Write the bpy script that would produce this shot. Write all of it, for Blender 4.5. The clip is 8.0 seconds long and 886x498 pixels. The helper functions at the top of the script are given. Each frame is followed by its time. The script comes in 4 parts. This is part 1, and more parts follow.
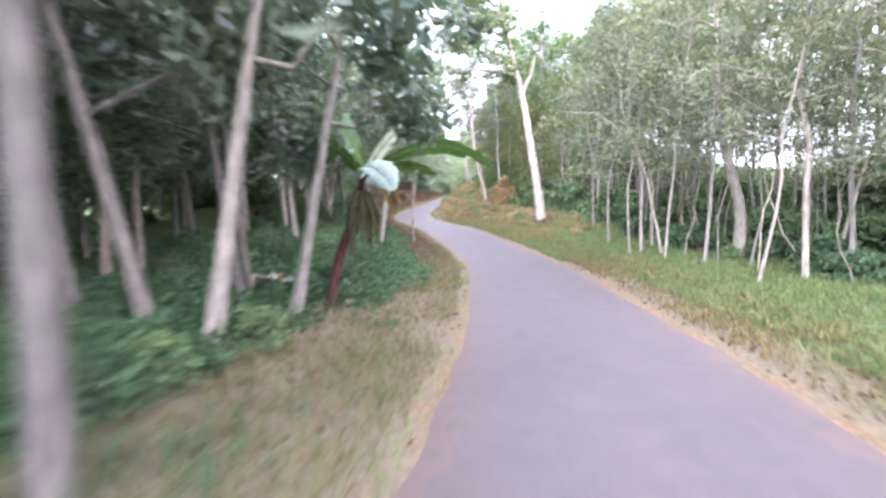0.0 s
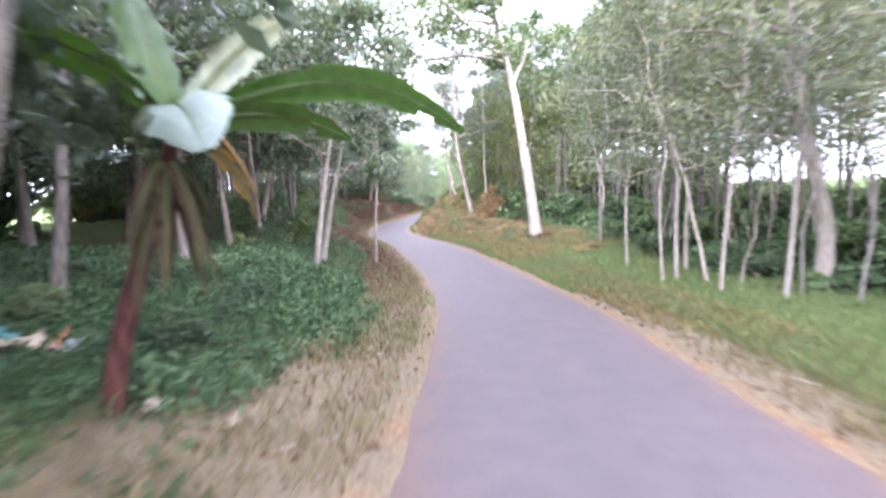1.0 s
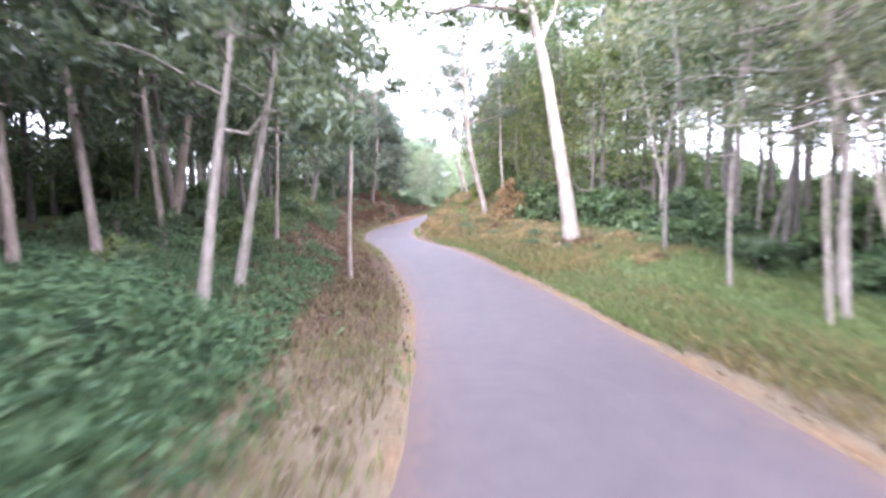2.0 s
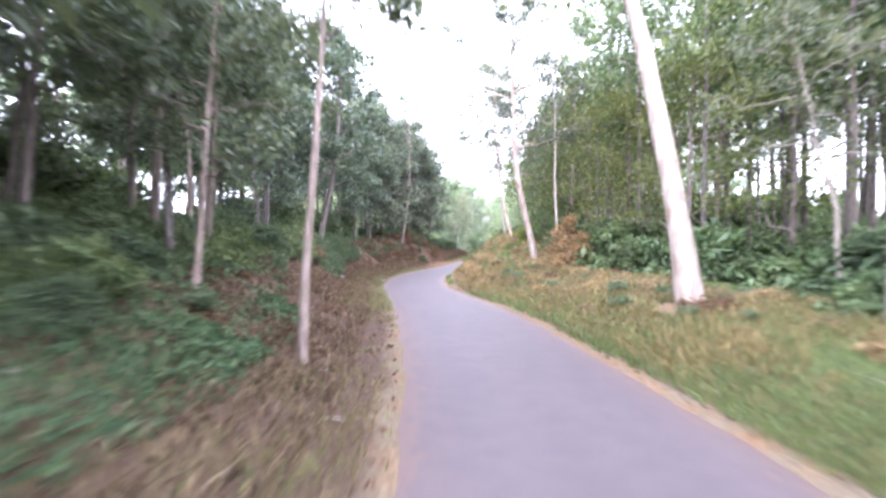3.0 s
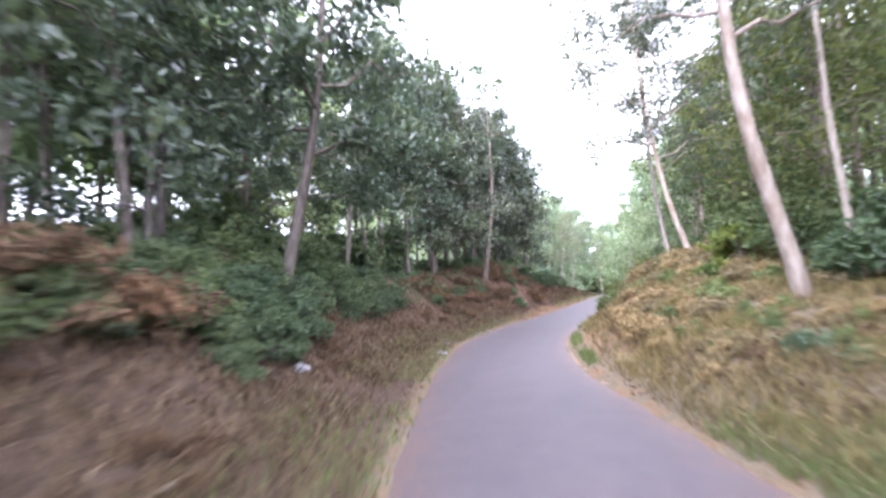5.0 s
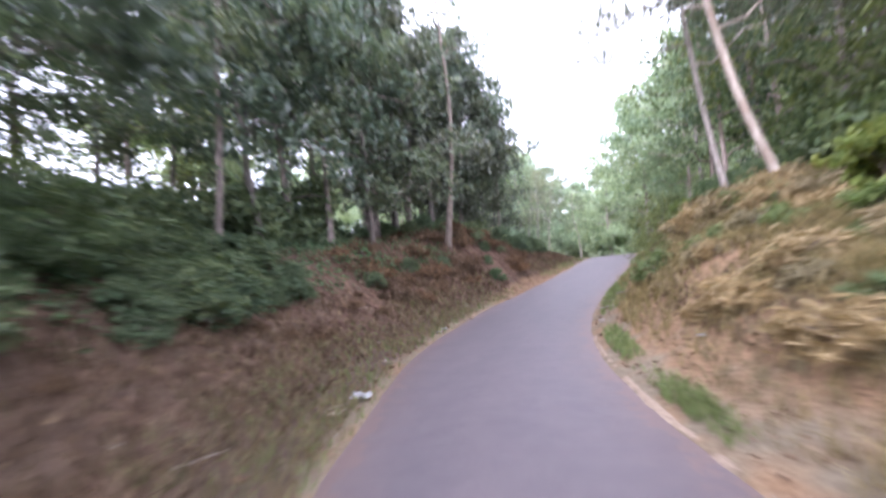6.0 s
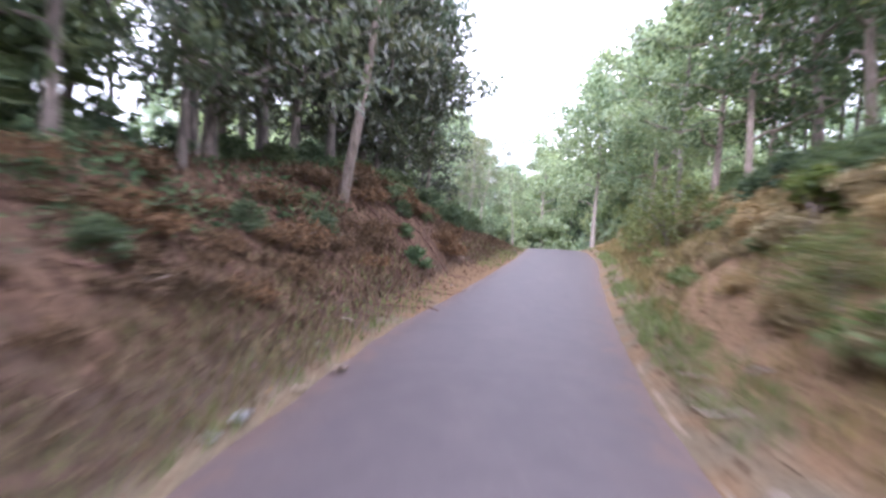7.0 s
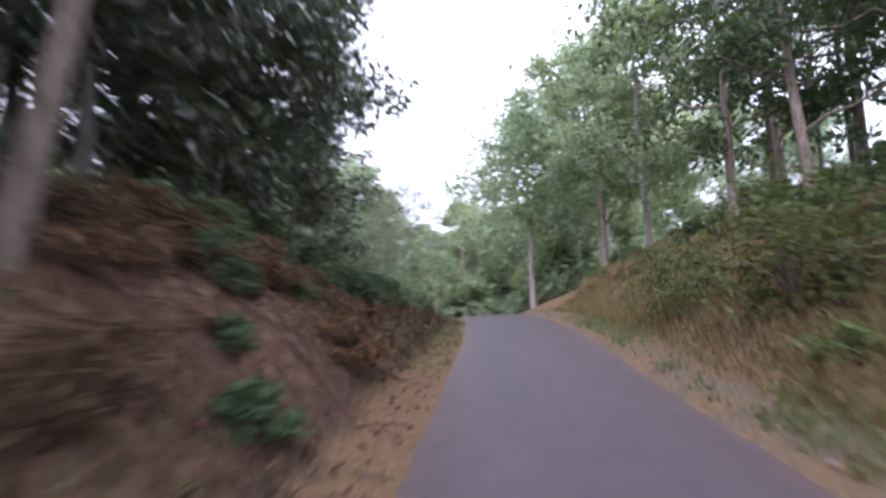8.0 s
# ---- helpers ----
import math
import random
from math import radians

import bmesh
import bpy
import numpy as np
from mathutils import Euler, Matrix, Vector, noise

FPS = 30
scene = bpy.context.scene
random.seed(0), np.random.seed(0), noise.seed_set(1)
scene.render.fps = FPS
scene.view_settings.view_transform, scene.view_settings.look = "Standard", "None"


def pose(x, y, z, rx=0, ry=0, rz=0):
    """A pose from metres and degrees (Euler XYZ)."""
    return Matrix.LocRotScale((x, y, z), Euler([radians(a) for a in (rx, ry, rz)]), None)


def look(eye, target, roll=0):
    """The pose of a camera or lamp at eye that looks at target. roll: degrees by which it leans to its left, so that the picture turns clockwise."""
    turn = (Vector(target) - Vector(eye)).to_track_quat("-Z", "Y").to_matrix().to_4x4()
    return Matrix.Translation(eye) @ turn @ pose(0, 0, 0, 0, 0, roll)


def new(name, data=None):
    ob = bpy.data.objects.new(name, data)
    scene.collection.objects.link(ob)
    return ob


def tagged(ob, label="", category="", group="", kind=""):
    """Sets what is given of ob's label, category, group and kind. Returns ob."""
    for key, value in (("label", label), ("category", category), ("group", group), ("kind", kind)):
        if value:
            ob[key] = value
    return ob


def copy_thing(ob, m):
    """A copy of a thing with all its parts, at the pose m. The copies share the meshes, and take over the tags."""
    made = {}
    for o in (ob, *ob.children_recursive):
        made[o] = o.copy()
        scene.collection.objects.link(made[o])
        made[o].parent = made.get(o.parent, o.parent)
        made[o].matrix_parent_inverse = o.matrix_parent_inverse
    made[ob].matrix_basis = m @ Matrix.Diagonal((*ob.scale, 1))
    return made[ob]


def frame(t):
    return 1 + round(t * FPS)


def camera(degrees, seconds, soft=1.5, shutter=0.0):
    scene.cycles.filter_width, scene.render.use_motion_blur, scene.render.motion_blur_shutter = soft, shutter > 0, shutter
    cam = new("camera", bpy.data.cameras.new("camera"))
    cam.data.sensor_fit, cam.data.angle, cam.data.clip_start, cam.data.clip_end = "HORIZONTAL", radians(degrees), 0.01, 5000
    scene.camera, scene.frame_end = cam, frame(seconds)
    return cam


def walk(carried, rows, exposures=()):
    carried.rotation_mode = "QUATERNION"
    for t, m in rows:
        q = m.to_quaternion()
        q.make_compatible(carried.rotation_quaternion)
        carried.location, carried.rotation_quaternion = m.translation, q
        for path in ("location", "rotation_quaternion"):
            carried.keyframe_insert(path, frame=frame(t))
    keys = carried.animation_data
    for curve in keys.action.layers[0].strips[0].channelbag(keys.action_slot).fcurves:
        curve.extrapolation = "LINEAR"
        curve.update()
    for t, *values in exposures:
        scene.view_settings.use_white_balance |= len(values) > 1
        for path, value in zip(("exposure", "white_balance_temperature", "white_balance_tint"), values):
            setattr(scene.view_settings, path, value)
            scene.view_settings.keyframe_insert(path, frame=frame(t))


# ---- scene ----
# ---- camera ----
cam = camera(84.19, 8.0, soft=2.6, shutter=0.7)
# seconds, place, then yaw to the left, pitch up and roll in degrees
PATH = [
    (0, 0.0, 0.0, 1.199, -2.382, -6.052, -1.978),
    (0.5, 0.403, 2.089, 1.099, -5.317, -5.387, -1.83),
    (1, 0.756, 4.254, 0.938, -3.842, -4.276, -1.62),
    (1.5, 1.036, 6.546, 0.813, -2.395, -2.994, -2.069),
    (1.7, 1.164, 7.522, 0.779, -3.372, -3.933, -2.048),
    (2.8, 1.59, 13.173, 0.607, 2.752, -0.407, 0.712),
    (3, 1.57, 14.321, 0.569, 2.14, 1.797, 0.352),
    (3.5, 1.561, 17.369, 0.55, 3.829, 0.78, 1.82),
    (4, 1.266, 20.694, 0.587, 5.644, 0.825, 1.521),
    (4.2, 1.095, 21.949, 0.635, 9.162, 2.001, 1.001),
    (5.3, 0.313, 28.043, 0.881, 12.902, 7.63, -1.995),
    (5.5, 0.147, 29.272, 0.926, 11.388, 7.804, -2.325),
    (6, -0.237, 32.438, 0.992, 9.021, 3.57, -5.576),
    (6.5, -0.539, 35.702, 0.955, 5.649, 1.355, -3.475),
    (7, -0.688, 38.999, 1.15, -0.472, 0.156, 2.817),
    (7.5, -0.707, 42.214, 1.402, -1.877, 4.285, -4.89),
    (7.7, -0.599, 43.388, 1.483, -5.257, 7.813, -6.162),
    (8, -0.474, 45.212, 1.566, -10.95, 7.862, -3.179),
]
walk(cam, [(t, pose(x, y, z, 0, 0, yaw) @ pose(0, 0, 0, 90 + pitch) @ pose(0, 0, 0, 0, 0, roll)) for t, x, y, z, yaw, pitch, roll in PATH],
     exposures=[(0.0, 3.36, 5430.0, 20.5), (0.5, 3.33, 5430.0, 21.0), (1.5, 3.42, 5450.0, 26.0), (3.0, 3.45, 5450.0, 26.0), (4.2, 3.3, 5480.0, 23.0), (5.5, 3.0, 5430.0, 25.0), (6.5, 2.73, 5480.0, 26.0), (7.0, 2.76, 5470.0, 26.5), (7.5, 2.68, 5430.0, 27.0), (8.0, 1.88, 5450.0, 26.0)])


# ---- light ----
world = bpy.data.worlds.new("overcast")
scene.world = world
world.use_nodes = True
wn, wl = world.node_tree.nodes, world.node_tree.links
sky = wn.new("ShaderNodeTexSky")
sky.sky_type, sky.sun_disc = "NISHITA", False
sky.sun_elevation, sky.sun_rotation = radians(36), radians(151)
sky.air_density, sky.dust_density, sky.ozone_density = 1.0, 4.0, 1.0
pale = wn.new("ShaderNodeHueSaturation")
pale.inputs["Saturation"].default_value = 0.2
wl.new(sky.outputs["Color"], pale.inputs["Color"])
cloud = wn.new("ShaderNodeMix")
cloud.data_type = "RGBA"
cloud.inputs[0].default_value = 0.6
cloud.inputs[7].default_value = (4.0, 3.86, 3.7, 1)
wl.new(pale.outputs["Color"], cloud.inputs[6])
wl.new(cloud.outputs[2], wn["Background"].inputs["Color"])
wn["Background"].inputs["Strength"].default_value = 0.15
sun = new("sun", bpy.data.lights.new("sun", "SUN"))
sun.data.energy, sun.data.angle, sun.data.color = 0.9, radians(25), (1.0, 0.97, 0.93)
sun.matrix_world = look((-22, -30, 33), (0, 10, 0))


# ---- materials ----
def mat(name, rough=0.8, spec=0.3):
    m = bpy.data.materials.new(name)
    m.use_nodes = True
    b = m.node_tree.nodes["Principled BSDF"]
    b.inputs["Roughness"].default_value = rough
    b.inputs["Specular IOR Level"].default_value = spec
    return m, m.node_tree.nodes, m.node_tree.links, b


def noise_node(n, l, scale, detail=4.0, stretch=None, coords="Object"):
    tc = n.new("ShaderNodeTexCoord")
    t = n.new("ShaderNodeTexNoise")
    t.inputs["Scale"].default_value, t.inputs["Detail"].default_value = scale, detail
    if stretch:
        mp = n.new("ShaderNodeMapping")
        mp.inputs["Scale"].default_value = stretch
        l.new(tc.outputs[coords], mp.inputs["Vector"])
        l.new(mp.outputs["Vector"], t.inputs["Vector"])
    else:
        l.new(tc.outputs[coords], t.inputs["Vector"])
    return t.outputs["Fac"]


def ramp(n, l, fac, stops):
    r = n.new("ShaderNodeValToRGB")
    e = r.color_ramp.elements
    while len(e) < len(stops):
        e.new(0.5)
    for k, (p, c) in enumerate(stops):
        e[k].position, e[k].color = p, (*c, 1)
    l.new(fac, r.inputs["Fac"])
    return r.outputs["Color"]


def mixed(n, l, fac, a, b, how="MIX"):
    x = n.new("ShaderNodeMix")
    x.data_type, x.blend_type = "RGBA", how
    for sock, v in ((x.inputs[0], fac), (x.inputs[6], a), (x.inputs[7], b)):
        if isinstance(v, (int, float)):
            sock.default_value = v
        elif isinstance(v, tuple):
            sock.default_value = (*v, 1)
        else:
            l.new(v, sock)
    return x.outputs[2]


def bump(n, l, bsdf, height, strength, distance):
    b = n.new("ShaderNodeBump")
    b.inputs["Strength"].default_value, b.inputs["Distance"].default_value = strength, distance
    l.new(height, b.inputs["Height"])
    l.new(b.outputs["Normal"], bsdf.inputs["Normal"])


def leaf_mat(name, colours, rough=0.5, through_light=0.35, spec=0.35):
    m, n, l, b = mat(name, rough, spec)
    geo = n.new("ShaderNodeNewGeometry")
    info = n.new("ShaderNodeObjectInfo")
    c = ramp(n, l, geo.outputs["Random Per Island"], [(k / (len(colours) - 1), q) for k, q in enumerate(colours)])
    tone = ramp(n, l, info.outputs["Random"], [(0, (0.72, 0.78, 0.8)), (1, (1.2, 1.12, 1.0))])
    c = mixed(n, l, 1.0, c, tone, "MULTIPLY")
    spots = ramp(n, l, noise_node(n, l, 9.0), [(0.3, (0.75, 0.78, 0.75)), (0.7, (1.15, 1.12, 1.0))])
    c = mixed(n, l, 1.0, c, spots, "MULTIPLY")
    l.new(c, b.inputs["Base Color"])
    tr = n.new("ShaderNodeBsdfTranslucent")
    l.new(mixed(n, l, 1.0, c, (1.25, 1.2, 0.7), "MULTIPLY"), tr.inputs["Color"])
    ms = n.new("ShaderNodeMixShader")
    ms.inputs[0].default_value = through_light
    l.new(b.outputs[0], ms.inputs[1])
    l.new(tr.outputs[0], ms.inputs[2])
    l.new(ms.outputs[0], n["Material Output"].inputs["Surface"])
    return m


def bark_mat(name, dark, light, patch, scale=6.0):
    m, n, l, b = mat(name, 0.9, 0.15)
    grain = noise_node(n, l, scale * 3, 6.0, (1, 1, 0.25))
    blot = noise_node(n, l, scale * 0.4, 3.0)
    c = ramp(n, l, grain, [(0.3, dark), (0.62, light)])
    c = mixed(n, l, ramp(n, l, blot, [(0.5, (0, 0, 0)), (0.68, (0.75, 0.75, 0.75))]), c, patch)
    info = n.new("ShaderNodeObjectInfo")
    c = mixed(n, l, 1.0, c, ramp(n, l, info.outputs["Random"], [(0, (0.7, 0.7, 0.72)), (1, (1.15, 1.1, 1.05))]), "MULTIPLY")
    l.new(c, b.inputs["Base Color"])
    bump(n, l, b, grain, 0.5, 0.02)
    return m


def asphalt_mat():
    m, n, l, b = mat("asphalt", 0.62, 0.5)
    stones = noise_node(n, l, 160.0, 2.0)
    worn = noise_node(n, l, 1.1, 6.0, (1.6, 0.35, 1))
    patch = noise_node(n, l, 3.5, 5.0)
    c = ramp(n, l, stones, [(0.3, (0.08, 0.065, 0.069)), (0.55, (0.119, 0.098, 0.104)), (0.75, (0.178, 0.149, 0.156))])
    c = mixed(n, l, 1.0, c, ramp(n, l, worn, [(0.3, (0.92, 0.92, 0.94)), (0.7, (1.07, 1.05, 1.04))]), "MULTIPLY")
    c = mixed(n, l, 1.0, c, ramp(n, l, patch, [(0.35, (0.93, 0.93, 0.94)), (0.65, (1.06, 1.06, 1.05))]), "MULTIPLY")
    at = n.new("ShaderNodeAttribute")
    at.attribute_name = "dirt"
    dust = noise_node(n, l, 5.0, 5.0)
    k = n.new("ShaderNodeMath")
    k.operation = "MULTIPLY_ADD"
    l.new(dust, k.inputs[0])
    k.inputs[1].default_value = 0.8
    l.new(at.outputs["Fac"], k.inputs[2])
    f = ramp(n, l, k.outputs[0], [(0.55, (0, 0, 0)), (1.0, (0.25, 0.25, 0.25)), (1.35, (0.65, 0.65, 0.65))])
    c = mixed(n, l, f, c, (0.165, 0.108, 0.09))
    l.new(c, b.inputs["Base Color"])
    bump(n, l, b, stones, 0.35, 0.006)
    return m


def ground_mat():
    m, n, l, b = mat("ground", 0.95, 0.1)
    fine = noise_node(n, l, 22.0, 6.0)
    mid = noise_node(n, l, 2.2, 5.0)
    big = noise_node(n, l, 0.45, 3.0)
    straw = ramp(n, l, fine, [(0.28, (0.135, 0.107, 0.073)), (0.5, (0.192, 0.154, 0.106)), (0.72, (0.255, 0.208, 0.146))])
    # earth and red: real bank soil colours, darkened to take in the grove's shade
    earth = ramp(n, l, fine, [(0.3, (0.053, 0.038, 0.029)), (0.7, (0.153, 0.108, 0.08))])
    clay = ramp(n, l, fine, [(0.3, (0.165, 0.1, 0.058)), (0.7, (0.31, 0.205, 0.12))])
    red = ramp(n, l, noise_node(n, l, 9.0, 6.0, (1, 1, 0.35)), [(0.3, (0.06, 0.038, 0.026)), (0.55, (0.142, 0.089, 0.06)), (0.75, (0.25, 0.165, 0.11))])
    green = ramp(n, l, fine, [(0.3, (0.045, 0.062, 0.026)), (0.7, (0.14, 0.175, 0.07))])
    meadow = ramp(n, l, fine, [(0.3, (0.1, 0.15, 0.05)), (0.7, (0.2, 0.25, 0.1))])
    out = straw
    for key, colour, push in (("soil_and_shade", earth, mid), ("clay", clay, mid), ("red", red, mid), ("moss", green, mid), ("field", meadow, big)):
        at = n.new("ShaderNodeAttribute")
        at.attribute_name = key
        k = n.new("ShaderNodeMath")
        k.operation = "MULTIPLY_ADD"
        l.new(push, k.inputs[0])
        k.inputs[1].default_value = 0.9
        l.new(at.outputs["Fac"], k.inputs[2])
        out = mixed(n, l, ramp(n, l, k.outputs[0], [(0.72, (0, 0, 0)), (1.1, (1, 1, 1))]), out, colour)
    l.new(out, b.inputs["Base Color"])
    bump(n, l, b, fine, 0.8, 0.05)
    return m


ASPHALT, GROUND = asphalt_mat(), ground_mat()
BARK_WHITE = bark_mat("white_bark", (0.25, 0.2, 0.16), (0.47, 0.41, 0.35), (0.25, 0.18, 0.135), 3.2)
BARK_PALE = bark_mat("pale_bark", (0.22, 0.19, 0.165), (0.41, 0.365, 0.325), (0.21, 0.2, 0.155))
BARK_GREY = bark_mat("grey_bark", (0.15, 0.12, 0.105), (0.33, 0.275, 0.245), (0.2, 0.19, 0.14))
BARK_DULL = bark_mat("dull_bark", (0.11, 0.092, 0.08), (0.255, 0.215, 0.19), (0.16, 0.145, 0.11))
BARK_DARK = bark_mat("dark_bark", (0.09, 0.08, 0.075), (0.24, 0.21, 0.19), (0.14, 0.14, 0.11))
BARK_RED = bark_mat("red_root", (0.09, 0.05, 0.04), (0.27, 0.17, 0.13), (0.16, 0.1, 0.08))
# dark, mid and light tree leaves: colours greyed a little to stand for haze
LEAF_DARK = leaf_mat("dark_leaf", [(0.077, 0.111, 0.089), (0.130, 0.177, 0.136), (0.192, 0.239, 0.190)], 0.3, 0.45, 0.7)
LEAF_MID = leaf_mat("mid_leaf", [(0.077, 0.117, 0.062), (0.128, 0.187, 0.095), (0.205, 0.257, 0.143)], 0.45, 0.4)
LEAF_LIGHT = leaf_mat("light_leaf", [(0.124, 0.152, 0.116), (0.191, 0.220, 0.169), (0.276, 0.300, 0.243)], 0.5, 0.45)
# light-green far leaves, paled and greyed so the colour carries the haze
LEAF_FAR_HAZED = leaf_mat("far_leaf_hazed", [(0.233, 0.316, 0.231), (0.324, 0.415, 0.323), (0.425, 0.513, 0.426)], 0.6, 0.45)
LEAF_COVER = leaf_mat("cover_leaf", [(0.048, 0.095, 0.055), (0.088, 0.155, 0.091), (0.143, 0.22, 0.131)], 0.6, 0.35, 0.25)
LEAF_SHRUB = leaf_mat("shrub_leaf", [(0.071, 0.111, 0.071), (0.121, 0.175, 0.106), (0.191, 0.244, 0.155)], 0.45, 0.4)
# grove leaves: the shadow inside the crowns is put into this darker green
LEAF_GROVE_SHADED = leaf_mat("grove_leaf_shaded", [(0.047, 0.063, 0.047), (0.082, 0.102, 0.076), (0.129, 0.151, 0.119)], 0.3, 0.35, 0.7)
LEAF_BROAD = leaf_mat("broad_leaf", [(0.09, 0.156, 0.082), (0.15, 0.226, 0.126), (0.232, 0.312, 0.195)], 0.45, 0.4)
LEAF_FRESH = leaf_mat("fresh_leaf", [(0.098, 0.15, 0.038), (0.165, 0.217, 0.06), (0.247, 0.285, 0.098)], 0.5, 0.45)
LEAF_OLIVE = leaf_mat("olive_leaf", [(0.100, 0.130, 0.055), (0.165, 0.200, 0.086), (0.248, 0.278, 0.132)], 0.45, 0.45)
LEAF_GREY = leaf_mat("grey_leaf", [(0.085, 0.1, 0.078), (0.14, 0.158, 0.128), (0.22, 0.235, 0.2)], 0.4, 0.4, 0.5)
LEAF_BROWN = leaf_mat("brown_frond", [(0.078, 0.051, 0.035), (0.149, 0.095, 0.064), (0.243, 0.161, 0.107)], 0.85, 0.1, 0.1)
LEAF_GOLD = leaf_mat("golden_blade", [(0.123, 0.111, 0.053), (0.220, 0.183, 0.098), (0.334, 0.276, 0.164)], 0.7, 0.3, 0.15)
LEAF_GRASS = leaf_mat("grass_blade", [(0.097, 0.140, 0.059), (0.146, 0.200, 0.086), (0.216, 0.264, 0.127)], 0.6, 0.35)
LEAF_STRAW = leaf_mat("dry_blade", [(0.151, 0.123, 0.074), (0.208, 0.166, 0.103), (0.281, 0.227, 0.147)], 0.8, 0.2, 0.1)
LEAF_TAN = leaf_mat("tan_frond", [(0.2, 0.15, 0.09), (0.32, 0.25, 0.155), (0.43, 0.355, 0.24)], 0.8, 0.25, 0.1)
LEAF_RUST = leaf_mat("rust_leaf", [(0.26, 0.145, 0.075), (0.42, 0.25, 0.13), (0.54, 0.39, 0.23)], 0.8, 0.25, 0.1)
LEAF_LITTER = leaf_mat("fallen_leaf", [(0.090, 0.056, 0.040), (0.171, 0.108, 0.077), (0.306, 0.217, 0.149)], 0.85, 0.1, 0.1)
LEAF_WITHERED = leaf_mat("withered_leaf", [(0.039, 0.029, 0.023), (0.104, 0.075, 0.052)], 0.8, 0.15, 0.1)
LEAF_BANANA = leaf_mat("banana_leaf", [(0.055, 0.12, 0.03), (0.085, 0.17, 0.045)], 0.3, 0.3, 0.6)
LEAF_BANANA_PALE = leaf_mat("banana_leaf_pale", [(0.42, 0.5, 0.46), (0.55, 0.62, 0.6)], 0.3, 0.2, 0.6)
BANANA_STEM = bark_mat("banana_stem", (0.04, 0.018, 0.015), (0.15, 0.062, 0.05), (0.075, 0.055, 0.04), 5.0)

# ---- the line of the road ----
LINE = [
    (-3.6, -15.0, 0.75), (-2.2, -11.1, 0.48), (-1.11, -7.3, 0.22), (-0.11, -3.43, 0.0), (0.82, 0.46, -0.23),
    (1.62, 4.38, -0.48), (2.16, 8.35, -0.68), (2.55, 12.34, -0.79), (2.58, 16.35, -0.84), (2.28, 20.35, -0.78),
    (1.7, 24.32, -0.6), (0.97, 28.29, -0.5), (0.19, 32.26, -0.46), (-0.49, 36.24, -0.38), (-0.67, 40.27, -0.14),
    (-0.01, 44.24, 0.12), (1.06, 48.15, 0.37), (2.19, 52.04, 0.67), (3.33, 55.89, 1.0), (4.3, 59.8, 1.26),
    (5.15, 63.6, 1.44), (5.9, 67.5, 1.5), (6.8, 71.5, 1.4), (8.0, 75.5, 1.2), (10.4, 81.8, 0.8),
    (14.4, 90.0, 0.3), (20.0, 100.0, -0.4), (30.0, 112.0, -1.2)]
HALF = 1.414


def curve_points(c, step=8):
    c = np.array(c, float)
    p = np.vstack([2 * c[0] - c[1], c, 2 * c[-1] - c[-2]])
    out = []
    for i in range(len(c) - 1):
        a, b, d, e = p[i], p[i + 1], p[i + 2], p[i + 3]
        for k in range(step):
            f = k / step
            out.append(0.5 * (2 * b + (d - a) * f + (2 * a - 5 * b + 4 * d - e) * f * f + (3 * b - a - 3 * d + e) * f ** 3))
    out.append(c[-1])
    return np.array(out)


ROAD = curve_points(LINE)
ALONG = np.gradient(ROAD[:, :2], axis=0)
ALONG /= np.linalg.norm(ALONG, axis=1)[:, None]


def wave(x, y, seed=0):
    """Smooth bumps at several sizes, about -1 to 1."""
    x, y = np.asarray(x, float), np.asarray(y, float)
    s = 0
    for k, (f, a) in enumerate(((0.31, 0.4), (0.83, 0.3), (1.9, 0.2), (4.3, 0.12))):
        q = seed * 1.7 + k * 2.1
        s = s + a * (np.sin(f * x + 1.3 * np.sin(f * 0.7 * y + q) + q) * np.cos(f * 1.1 * y + 1.1 * np.sin(f * 0.6 * x - q)) * 1.6)
    return s


# height of the banks over the road: stations along the line, by metres beyond the road's edge
OUT = np.array([0, 0.6, 1.5, 3.0, 5.0, 8.0, 14.0, 30.0])
BANK_Y = np.array([-20, 0, 8, 14, 22, 30, 36, 42, 50, 58, 68, 85])
BANK_LEFT = np.array([
    [0, 0, .03, .10, .15, .2, .2, 0], [0, 0, .03, .12, .18, .2, .2, 0], [0, .01, .05, .2, .3, .35, .3, 0],
    [0, .02, .12, .6, .85, .9, .85, .3], [0, .03, .2, .95, 1.3, 1.3, 1.15, .5], [0, .05, .35, 1.15, 1.55, 1.6, 1.4, .6],
    [0, .06, .5, 1.6, 2.0, 2.0, 1.4, .4], [0, .08, .6, 1.7, 2.05, 2.1, 1.4, .2], [0, .1, 1.2, 2.55, 2.65, 2.55, 1.8, .4],
    [0, .1, .6, 1.1, 1.4, 1.5, 1.5, 1.5], [0, .05, .2, .4, .5, .6, 1.0, 2.5], [0, .05, .2, .6, 1.2, 2.5, 4.5, 7]])
